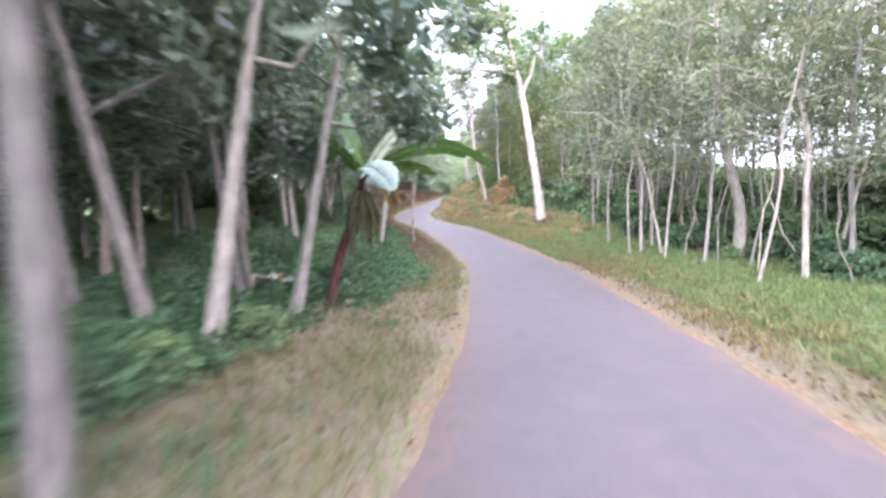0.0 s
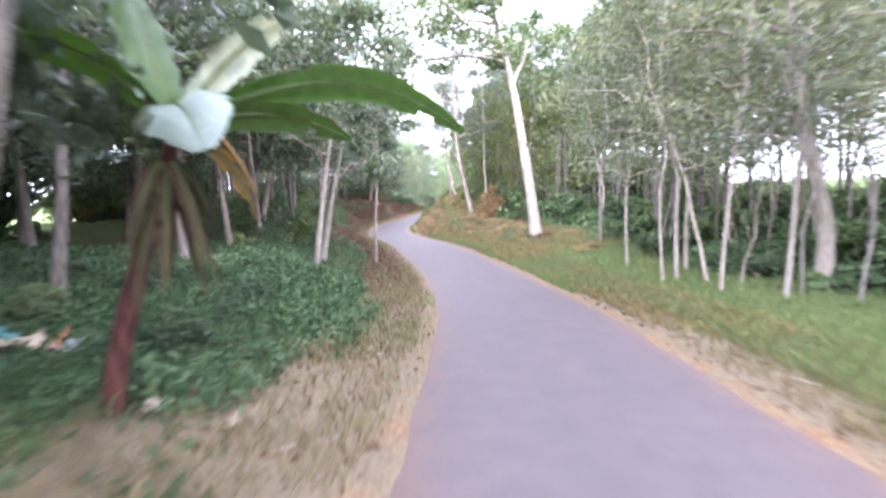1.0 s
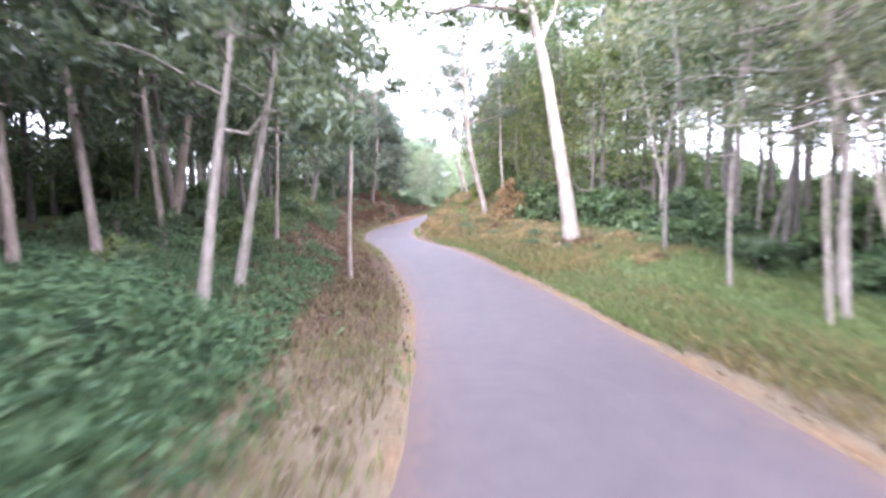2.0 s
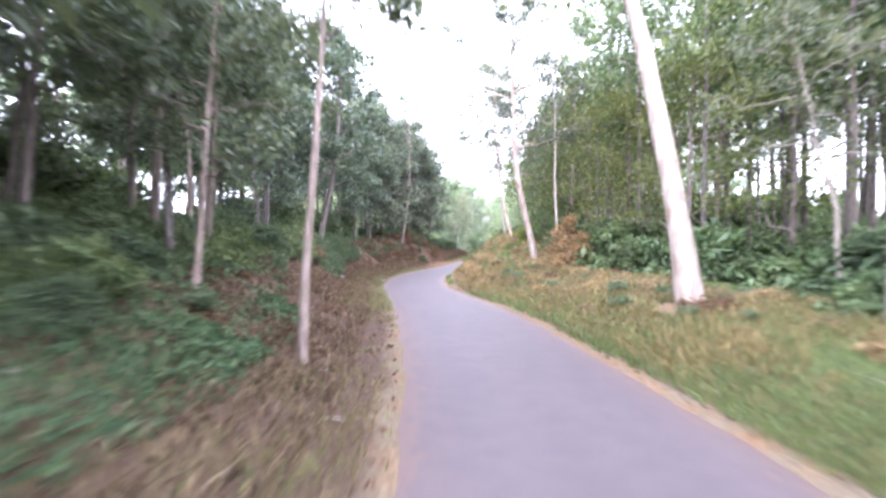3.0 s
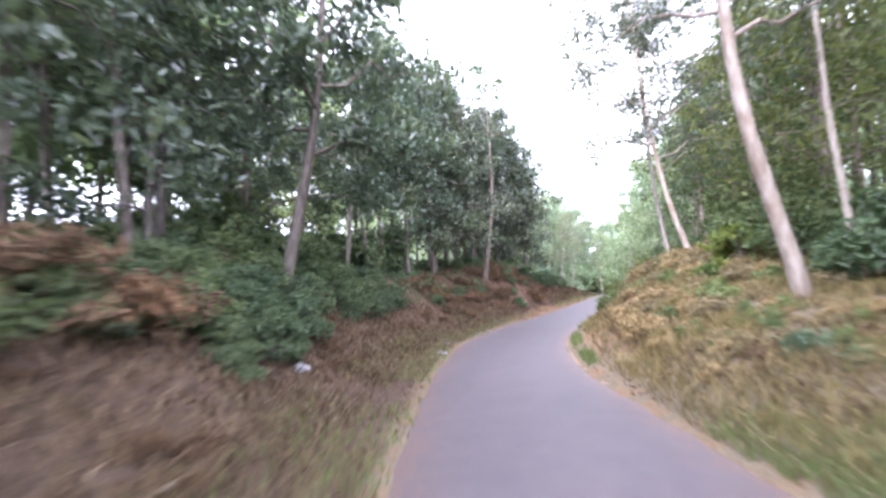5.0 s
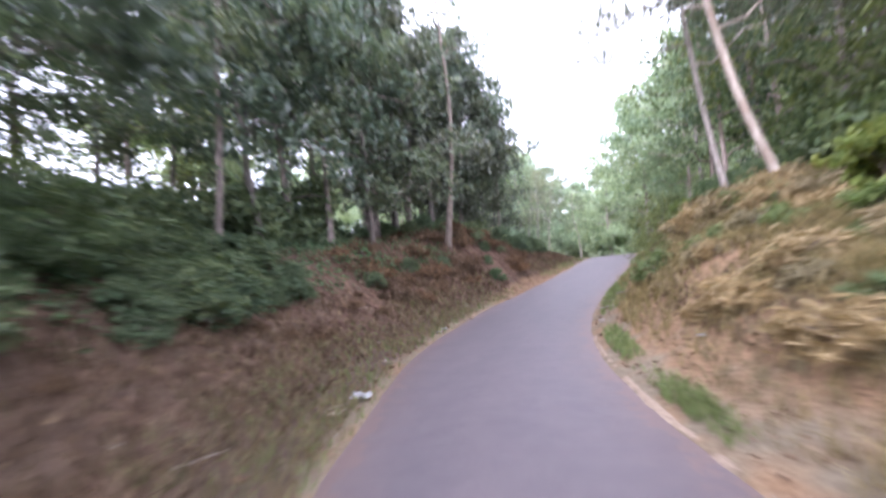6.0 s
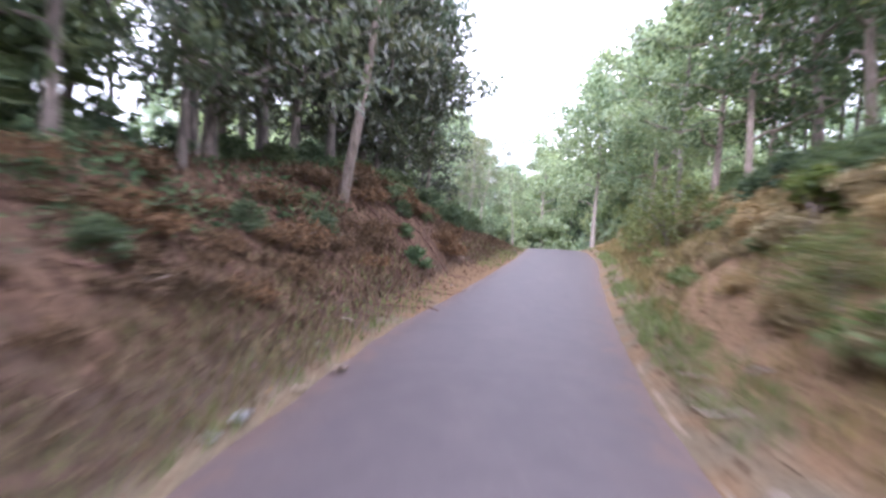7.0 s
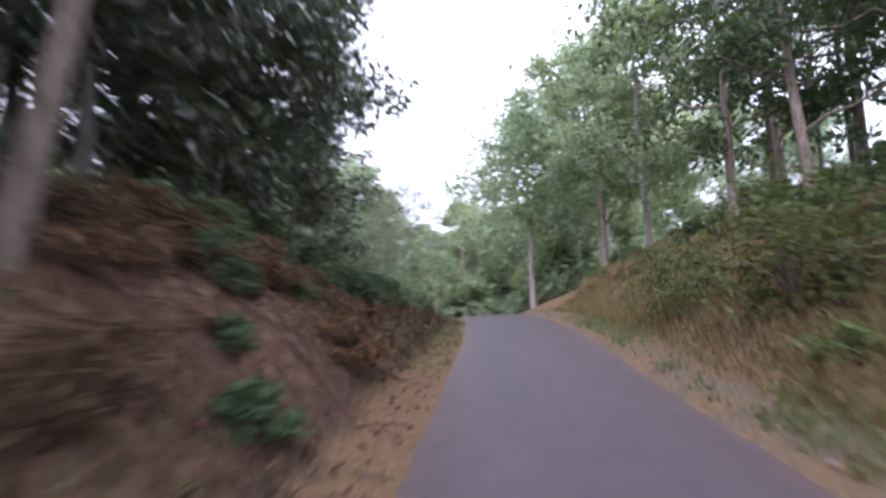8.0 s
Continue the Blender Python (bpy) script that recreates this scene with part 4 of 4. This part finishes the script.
for k in range(80):
    y, e = rng.uniform(43, 66), rng.uniform(2.6, 6.5)
    x = np.interp(y, ROAD[:, 1], ROAD[:, 0]) + HALF + e
    (place if k % 3 == 0 else hide_in_thicket)(BUSH_DARK if rng.random() < 0.5 else BUSH_MID, x, y, rng.uniform(0, 360), rng.uniform(0.3, 0.6))
for k in range(36):
    y, e = rng.uniform(43, 54), rng.uniform(3.6, 5.6)
    x = np.interp(y, ROAD[:, 1], ROAD[:, 0]) - HALF - e
    place(BUSH_DARK, x, y, rng.uniform(0, 360), rng.uniform(0.25, 0.42))
for k in range(26):
    y, e = rng.uniform(50, 62), rng.uniform(1.8, 4.0)
    x = np.interp(y, ROAD[:, 1], ROAD[:, 0]) - HALF - e
    place(BUSH_DARK, x, y, rng.uniform(0, 360), rng.uniform(0.3, 0.6))
HEDGE = make_bush("far_shrub", 75, 2.2, 2.6, 60, (0.42, 0.22), LEAF_FAR_HAZED, "tall light-green shrub beyond the crest, paled for haze", clumps=34)
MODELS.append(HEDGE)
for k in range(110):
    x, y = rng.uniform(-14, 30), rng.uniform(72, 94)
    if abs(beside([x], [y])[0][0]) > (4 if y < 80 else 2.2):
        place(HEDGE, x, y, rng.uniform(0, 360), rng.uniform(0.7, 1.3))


for k in range(26):
    y, e = rng.uniform(25, 33), rng.uniform(9, 14)
    x = np.interp(y, ROAD[:, 1], ROAD[:, 0]) - HALF - e
    hide_in_thicket(BUSH_DARK, x, y, rng.uniform(0, 360), rng.uniform(1.2, 2.0))
for k in range(34):
    y, e = rng.uniform(19, 33), rng.uniform(3.4, 5.2)
    x = np.interp(y, ROAD[:, 1], ROAD[:, 0]) - HALF - e
    place(BUSH_FERN, x, y, rng.uniform(0, 360), rng.uniform(0.55, 0.9))
BUSH_DRY = make_bush("dry_bush", 79, 0.7, 0.7, 40, (0.18, 0.045), LEAF_LITTER, "withered light-brown bush on the bank slope", stems=5, clumps=18)
settle(BUSH_DRY, -3.75, 29.6)
for x, y, s in ((-3.9, 31.2, 0.9), (-3.6, 30.4, 0.8)):
    place(BUSH_DRY, x, y, rng.uniform(0, 360), s)
for k in range(24):
    y, e = rng.uniform(33, 45), rng.uniform(4.4, 7.5)
    x = np.interp(y, ROAD[:, 1], ROAD[:, 0]) - HALF - e
    hide_in_thicket(BUSH_DARK, x, y, rng.uniform(0, 360), rng.uniform(0.8, 1.3))
for k in range(46):
    y, e = rng.uniform(17, 31), rng.uniform(3.6, 6.0)
    x = np.interp(y, ROAD[:, 1], ROAD[:, 0]) - HALF - e
    place(BUSH_FERN, x, y, rng.uniform(0, 360), rng.uniform(0.5, 0.95))
for k in range(50):
    y, e = rng.uniform(43, 54), rng.uniform(0.9, 3.4)
    x = np.interp(y, ROAD[:, 1], ROAD[:, 0]) - HALF - e
    place(BUSH_BROWN, x, y, rng.uniform(0, 360), rng.uniform(0.5, 0.9))
for x, y, s in ((-1.6, 50.3, 0.28), (-3.3, 45.6, 0.3), (-2.6, 46.9, 0.3), (-3.6, 43.2, 0.3), (-1.1, 51.9, 0.25)):
    place(BUSH_DARK, x, y, rng.uniform(0, 360), s)


for k in range(60):
    y, e = rng.uniform(3, 19), rng.uniform(2.2, 6.0)
    x = np.interp(y, ROAD[:, 1], ROAD[:, 0]) - HALF - e
    place((BUSH_LUSH, BUSH_SHADE, BUSH_DARK)[k % 3], x, y, rng.uniform(0, 360), rng.uniform(0.22, 0.42))


BUSH_GORSE = make_bush("shrub", 87, 1.1, 1.55, 46, (0.13, 0.05), LEAF_OLIVE, "dark olive shrub clinging to the bank slope", stems=6, clumps=34)
settle(BUSH_GORSE, 4.4, 49.9)
for x, y, s in ((2.35, 42.7, 0.42), (4.9, 52.6, 0.75), (7.0, 42.2, 1.7), (7.6, 45.6, 1.6), (6.4, 39.4, 1.3)):
    place(BUSH_GORSE, x, y, rng.uniform(0, 360), s)
for x, y, s in ((-1.15, 48.9, 0.3), (-1.45, 49.5, 0.22)):
    place(BUSH_LUSH, x, y, rng.uniform(0, 360), s)


for k in range(60):
    y, e = rng.uniform(30.5, 41), rng.uniform(1.9, 3.6)
    x = np.interp(y, ROAD[:, 1], ROAD[:, 0]) - HALF - e
    place(BUSH_DARK, x, y, rng.uniform(0, 360), rng.uniform(0.28, 0.55))
# dead fern and low scrub scattered over the dry bank beside the forked tree
for k in range(70):
    y, e = rng.uniform(20, 34), rng.uniform(1.7, 5.2)
    x = np.interp(y, ROAD[:, 1], ROAD[:, 0]) + HALF + e
    if k % 3 == 0:
        hide_in_thicket(BUSH_BROWN, x, y, rng.uniform(0, 360), rng.uniform(0.4, 0.8))
    else:
        place(BUSH_TAN if k % 3 == 1 else BUSH_SHADE, x, y, rng.uniform(0, 360), rng.uniform(0.3, 0.55))
# leafy scrub along the edge of the young wood
for k in range(46):
    y, e = rng.uniform(4, 23), rng.uniform(4.4, 7.0)
    x = np.interp(y, ROAD[:, 1], ROAD[:, 0]) + HALF + e
    place((BUSH_LUSH, BUSH_SHADE)[k % 2], x, y, rng.uniform(0, 360), rng.uniform(0.3, 0.65) if k % 2 == 0 else rng.uniform(0.7, 1.2))


# ---- ground cover ----
def strewn(n, side, y0, y1, e0, e1, power=1.0):
    """Points on the ground, so far beyond the road's edge."""
    y = rng.uniform(y0, y1, n)
    e = e0 + (e1 - e0) * rng.random(n) ** power
    j = np.searchsorted(ROAD[:, 1], y).clip(0, len(ROAD) - 1)
    x = ROAD[j, 0] + side * ALONG[j, 1] * (HALF + e)
    yy = ROAD[j, 1] - side * ALONG[j, 0] * (HALF + e) + rng.uniform(-0.25, 0.25, n)
    return np.stack([x, yy, height(x, yy)[0]], 1)


def patchy(p, seed, level):
    p = p[(p[:, 0] - 5.83) ** 2 + (p[:, 1] - 23.58) ** 2 > 0.25 + 0.5 * rng.random(len(p))]
    return p[wave(p[:, 0] * 1.3, p[:, 1] * 1.3, seed) + rng.normal(0, 0.25, len(p)) > level]


def stuff(name, v, f, material, label, category):
    tagged(new(name, mesh_of(name, v, f, material, False)), label, category, kind="stuff")


def cover_depth(p):
    return 0.24 + 0.3 * wave(p[:, 0] * 1.5, p[:, 1] * 1.5, 5)


p = np.vstack([patchy(strewn(2000, -1, 6, 15, 0.9, 1.6), 7, 0.2), patchy(strewn(42000, -1, -4, 7.5, 2.0, 9), 5, -0.3), patchy(strewn(32000, -1, 7.2, 14.2, 1.35, 9), 5, -0.3), patchy(strewn(14000, -1, 14, 20, 1.6, 8), 5, -0.35), patchy(strewn(8000, -1, 18.5, 22.5, 1.5, 4.5), 5, -0.15), patchy(strewn(6000, -1, 33.5, 39, 2.2, 5), 5, -0.2), patchy(strewn(28000, -1, 20, 40, 2.7, 8), 5, -0.35), patchy(strewn(26000, -1, 38, 62, 2.0, 7), 5, 0.0)])
p[:, 2] += rng.random(len(p)) ** 1.4 * cover_depth(p).clip(0.05)
stuff("undergrowth", *leaves(rng, p, 0.115, 0.06, -0.2), LEAF_COVER, "lush low broad-leaved green undergrowth below the trees", "undergrowth")
p = np.vstack([patchy(strewn(3000, -1, -4, 13, 0.8, 2.2), 9, 0.25), patchy(strewn(14000, -1, -4, 7.5, 2.1, 7), 9, -0.2), patchy(strewn(12000, -1, 7, 14, 1.5, 7), 9, -0.2), patchy(strewn(7000, -1, 13, 20, 1.8, 7), 9, -0.1), patchy(strewn(12000, -1, 20, 40, 3.2, 7), 9, -0.1)])
stuff("undergrowth_grass", *blades(rng, p, np.where(rng.random(len(p)) < 0.3, 0.16, 0.28), 0.01, 0.7), LEAF_COVER, "rank green grass growing through the undergrowth", "grass")
p = np.vstack([patchy(strewn(15000, 1, 20, 36, 0.3, 5.4), 12, -0.2), patchy(strewn(26000, 1, 34, 44, 1.9, 5.6), 12, -0.45), patchy(strewn(16000, 1, 44, 62, 1.9, 5.6), 12, -0.2), patchy(strewn(18000, 1, 34, 62, 0.45, 2.4), 12, -0.2), patchy(strewn(12000, 1, -3, 21, 0.25, 1.9), 12, -0.1)])
stuff("bank_grass", *blades(rng, p, np.where(p[:, 1] < 20, 0.13, 0.24), 0.009, 0.8), LEAF_GOLD, "golden-green long grass on the sunny bank", "grass")
p = np.vstack([patchy(strewn(60000, -1, 15, 62, 0.6, 5.2), 15, -0.45), patchy(strewn(28000, 1, 22, 62, 0.9, 5.2), 16, 0.0)])
stuff("dry_bracken", *blades(rng, p, 0.15, 0.013, 1.3), LEAF_LITTER, "flattened brown bracken and twigs on the shaded bank", "undergrowth")
p = np.vstack([patchy(strewn(100000, 1, -3, 30, 0.8, 7.5, 1.2), 2, -0.4), strewn(6500, 1, 15, 24, 0.16, 1.0), strewn(2000, 1, 24, 30, 0.16, 0.8)])
stuff("grass", *blades(rng, p, 0.13, 0.008, 0.8), LEAF_GRASS, "fresh green grass along the roadside", "grass")
p = patchy(np.vstack([strewn(14000, 1, 14, 24, 0.06, 1.1), strewn(5000, 1, 24, 31.5, 0.06, 0.8), strewn(1800, 1, 36, 40, 0.1, 0.35), strewn(7000, 1, 42, 64, 0.12, 0.6), strewn(12000, -1, -2, 62, -0.02, 1.2)]), 4, 0.05)
stuff("verge_grass", *blades(rng, p, 0.12, 0.007), LEAF_GRASS, "short green grass tufts at the road edge", "grass")
p = np.vstack([patchy(strewn(7000, 1, 20, 37, 0.25, 4.0), 6, -0.35), patchy(strewn(7000, -1, 24, 44, 0.1, 1.3), 8, -0.1), patchy(strewn(4000, 1, 22, 33, 0.1, 1.2), 8, -0.1), patchy(strewn(16000, 1, 36, 62, 0.5, 4.2), 6, -0.2), patchy(strewn(6000, 1, -3, 21, 0.2, 1.7), 6, -0.35), patchy(strewn(14000, -1, -3, 20, 0.2, 2.4), 8, -0.35), patchy(strewn(9000, -1, 18, 62, 0.2, 2.6), 8, 0.25)])
stuff("dry_grass", *blades(rng, p, 0.15, 0.007, 1.0), LEAF_STRAW, "flattened straw-coloured dry grass on the verges", "grass")
p = np.vstack([strewn(9000, 1, -3, 62, 0.05, 5.0), strewn(1500, -1, -3, 15, 0.05, 5.0), strewn(9500, -1, 14, 62, 0.05, 5.0)])
p[:, 2] += 0.015
stuff("leaf_litter", *leaves(rng, p, 0.07, 0.04, 0, up=(0, 0, 0)), LEAF_LITTER, "brown fallen leaves scattered on the earth", "leaf litter")


build_thickets()


# ---- hills all round ----
def backdrop():
    a = np.linspace(0, 2 * np.pi, 181)
    v, f = [], []
    for i, t in enumerate(a):
        ahead = max(0, math.cos(t - 0.1))
        top = 2.5 + 14 * ahead ** 8 + 1.6 * float(wave(i * 0.7, 0, 2)) + 0.9 * float(wave(i * 3.1, 4, 3))
        for r, z in ((150, -4), (156, top * 0.6), (170, top), (220, top + 3), (260, -4)):
            v.append((math.sin(t) * r, 30 + math.cos(t) * r, z))
    for i in range(180):
        for k in range(4):
            q = i * 5 + k
            f.append((q, q + 5, q + 6, q + 1))
    m, n, l, b = mat("far_woods", 0.9, 0.1)
    c = ramp(n, l, noise_node(n, l, 0.25, 8.0), [(0.35, (0.06, 0.09, 0.045)), (0.65, (0.16, 0.21, 0.11))])
    l.new(c, b.inputs["Base Color"])
    bump(n, l, b, noise_node(n, l, 0.4, 6.0), 1.0, 2.0)
    tagged(new("backdrop", mesh_of("backdrop", np.array(v), f, m)), "distant low wooded hills", "backdrop", kind="structure")


backdrop()


def road_edging():
    """A broken pale crust of sand and concrete along the road's edge on the bank side."""
    m, n, l, b = mat("pale_crust", 0.95, 0.1)
    l.new(ramp(n, l, noise_node(n, l, 30.0, 5.0), [(0.3, (0.19, 0.14, 0.102)), (0.7, (0.38, 0.295, 0.22))]), b.inputs["Base Color"])
    bump(n, l, b, noise_node(n, l, 40.0), 0.6, 0.02)
    v, f, wide = [], [], []
    for i in range(0, len(ROAD)):
        if not 34 < ROAD[i, 1] < 44:
            continue
        for sub in range(10):
            k = min(i + 1, len(ROAD) - 1)
            p = ROAD[i] + (ROAD[k] - ROAD[i]) * sub / 10
            t = ALONG[i]
            w = 0.03 + 0.05 * float(wave(p[1] * 2.2, 0, 4)) + 0.05 * float(wave(p[1] * 7, 1, 5)) + 0.05 * float(wave(p[1] * 17, 2, 6))
            wide.append(w)
            for o, z in ((HALF - 0.02 - w, -0.06), (HALF - 0.01, -0.004), (HALF + w * 0.6, -0.002), (HALF + w + 0.02, -0.07)):
                v.append((p[0] + t[1] * o, p[1] - t[0] * o, p[2] + z))
    for i in range(len(wide) - 1):
        if wide[i] > 0.012 and wide[i + 1] > 0.012:
            for k in range(3):
                q = 4 * i + k
                f.append((q, q + 1, q + 5, q + 4))
    tagged(new("road_edging", mesh_of("road_edging", np.array(v), f, m)), "broken pale sandy crust along the road edge", "road edge", kind="structure")


road_edging()


# ---- litter, sticks and stones ----
def stick(x, y, length, turn, thick=0.012):
    n = 6
    g = np.linspace(-0.5, 0.5, n)
    r = np.random.default_rng(int(abs(x * 100) + y * 10))
    p = np.stack([g * length, r.normal(0, 0.03, n) * length, np.abs(r.normal(0.01, 0.02, n)) * length], 1)
    ob = new("stick", mesh_of("stick", *tube(p, np.linspace(thick, thick * 0.4, n), 6, n), BARK_PALE))
    tagged(ob, "pale dry stick lying on the verge", "stick", "fallen sticks")
    ob.matrix_basis = pose(x, y, high(x, y) + thick, 0, 0, turn)


def bank_roots():
    """Bare roots and fallen twigs tangled over the cut red bank."""
    pieces = []
    for k in range(150):
        y, e = rng.uniform(40, 55), rng.uniform(0.8, 3.2)
        x = np.interp(y, ROAD[:, 1], ROAD[:, 0]) - HALF - e
        n, a, ln = 7, rng.uniform(-0.5, 1.1), rng.uniform(0.4, 1.3)
        g = np.linspace(0, 1, n)
        px = x + np.cos(a) * ln * g + rng.normal(0, 0.03, n)
        py = y + np.sin(a) * ln * g + rng.normal(0, 0.03, n)
        pz = height(px, py)[0] + 0.015 + 0.05 * np.abs(rng.normal(0, 1, n))
        r = rng.uniform(0.006, 0.02)
        pieces.append(tube(np.stack([px, py, pz], 1), np.linspace(r, r * 0.4, n), 5, k))
    stuff("bank_roots", *joined(pieces), BARK_RED, "bare reddish roots and twigs tangled over the cut bank", "roots")


bank_roots()
for k in range(44):
    y = rng.uniform(2, 58)
    side = -1 if rng.random() < 0.6 else 1
    x = np.interp(y, ROAD[:, 1], ROAD[:, 0]) + side * (HALF + rng.uniform(0.5, 2.8))
    stick(x, y, rng.uniform(0.2, 0.7), rng.uniform(0, 180), rng.uniform(0.006, 0.014))


def lump(name, x, y, size, flat, material, label, category, seed):
    bm = bmesh.new()
    bmesh.ops.create_icosphere(bm, subdivisions=3, radius=size)
    for v in bm.verts:
        q = v.co / size
        v.co *= 1 + 0.35 * noise.noise(q * 1.7 + Vector((seed, 0, 0))) + 0.12 * noise.noise(q * 5 + Vector((seed, 3, 0)))
        v.co.z *= flat
    me = bpy.data.meshes.new(name)
    bm.to_mesh(me)
    bm.free()
    me.materials.append(material)
    ob = tagged(new(name, me), label, category)
    ob.matrix_basis = pose(x, y, high(x, y) + size * flat * 0.3, 0, 0, seed * 50)


def plain(name, a, b, scale, rough=0.8):
    m, n, l, bs = mat(name, rough)
    l.new(ramp(n, l, noise_node(n, l, scale), [(0.3, a), (0.7, b)]), bs.inputs["Base Color"])
    bump(n, l, bs, noise_node(n, l, scale * 3), 0.5, 0.01)
    return m


PLASTIC = plain("white_plastic", (0.28, 0.28, 0.29), (0.48, 0.48, 0.49), 8.0, 0.4)
STONE = plain("pale_stone", (0.22, 0.18, 0.15), (0.4, 0.34, 0.29), 9.0)
def scrap(x, y, size, material, label, seed, lift=0.0, name="scrap", tall=0.35):
    """A crumpled sheet with some thickness, lying on the ground."""
    r = np.random.default_rng(seed)
    n = 7
    g = np.linspace(-0.5, 0.5, n)
    gx, gy = np.meshgrid(g, g * r.uniform(0.5, 0.9))
    gx, gy = gx + r.normal(0, 0.05, gx.shape), gy + r.normal(0, 0.05, gx.shape)
    gz = tall * np.abs(wave(gx * 9, gy * 9, seed)) + r.uniform(0, 0.06, gx.shape)
    top = np.stack([gx.ravel(), gy.ravel(), gz.ravel() + 0.03], 1) * size
    low = top - np.array([0, 0, 0.03 * size])
    f = []
    for i in range(n - 1):
        for j in range(n - 1):
            q = i * n + j
            f += [(q, q + 1, q + n + 1, q + n), (q + n * n, q + n * n + n, q + n * n + n + 1, q + n * n + 1)]
    ob = tagged(new(name, mesh_of(name, np.vstack([top, low]), f, material)), label, "litter")
    ob.matrix_basis = pose(x, y, high(x, y) + lift, 0, 0, seed * 37)


TURQUOISE = plain("turquoise_plastic", (0.06, 0.19, 0.19), (0.1, 0.29, 0.29), 6.0, 0.45)
ORANGE = plain("orange_wrapper", (0.42, 0.2, 0.1), (0.6, 0.33, 0.18), 5.0, 0.4)
BLACK = plain("black_plastic", (0.012, 0.012, 0.014), (0.03, 0.03, 0.032), 6.0, 0.4)
CARD = plain("pale_card", (0.3, 0.24, 0.18), (0.46, 0.39, 0.31), 5.0)
scrap(-3.5, 9.3, 0.55, TURQUOISE, "crumpled turquoise plastic sheet in the undergrowth", 2, 0.14, tall=0.4)
scrap(-2.72, 9.2, 0.36, ORANGE, "torn orange wrapper in the undergrowth", 3, 0.16, tall=0.5)
scrap(-2.5, 9.12, 0.3, PLASTIC, "torn white plastic scrap in the undergrowth", 4, 0.22)
lump("plastic_bag", -2.8, 9.75, 0.2, 0.7, BLACK, "tied black plastic bag in the undergrowth", "litter", 12)
scrap(-3.0, 8.95, 0.6, CARD, "flattened pale cardboard in the undergrowth", 6, 0.2)
scrap(-1.25, 8.15, 0.22, CARD, "pale torn paper scrap beside the banana plant", 7, 0.05)
scrap(-0.62, 7.9, 0.16, CARD, "pale torn paper scrap on the dry verge", 8, 0.02)
for k, (x, y, size) in enumerate(((-2.2, 37.86, 0.22), (-2.28, 37.3, 0.16), (-1.92, 42.2, 0.16), (-1.5, 43.3, 0.13), (-1.98, 41.9, 0.11), (-1.72, 42.8, 0.1), (1.6, 38.2, 0.13), (-0.3, 19.3, 0.12), (-0.05, 20.1, 0.1), (-0.2, 16.2, 0.12), (-0.9, 21.9, 0.12))):
    scrap(x, y, size, PLASTIC if k % 2 == 0 else CARD, "torn white plastic scrap at the road edge" if k % 2 == 0 else "pale torn paper scrap at the road edge", 20 + k, 0.01)
for x, y, ln, a in ((1.3, 42.2, 0.5, 10), (1.75, 42.5, 0.6, 25), (1.5, 42.9, 0.45, 160), (-2.3, 37.6, 0.5, 60), (-2.0, 26.0, 0.7, 15)):
    stick(x, y, ln, a, 0.011)
lump("plastic_bag", -2.93, 32.54, 0.125, 0.6, PLASTIC, "crumpled white plastic bag on the bank foot", "litter", 1)
lump("stone", 1.0, 41.3, 0.055, 0.7, STONE, "pale stone at the road edge", "stone", 2)
for k in range(26):
    y = rng.uniform(3, 56)
    side = -1 if rng.random() < 0.6 else 1
    x = np.interp(y, ROAD[:, 1], ROAD[:, 0]) + side * (HALF + rng.uniform(0.05, 1.6))
    lump("stone", x, y, rng.uniform(0.012, 0.035), 0.7, STONE, "small pale stone on the verge", "stone", k + 3)

for m in MODELS + [BUSH_DARK, BUSH_MID, BUSH_FERN, BUSH_TAN, BUSH_FRESH]:
    if m.location.length < 0.001:
        x, y = rng.uniform(-14, -11), rng.uniform(8, 56)
        settle(m, x, y)
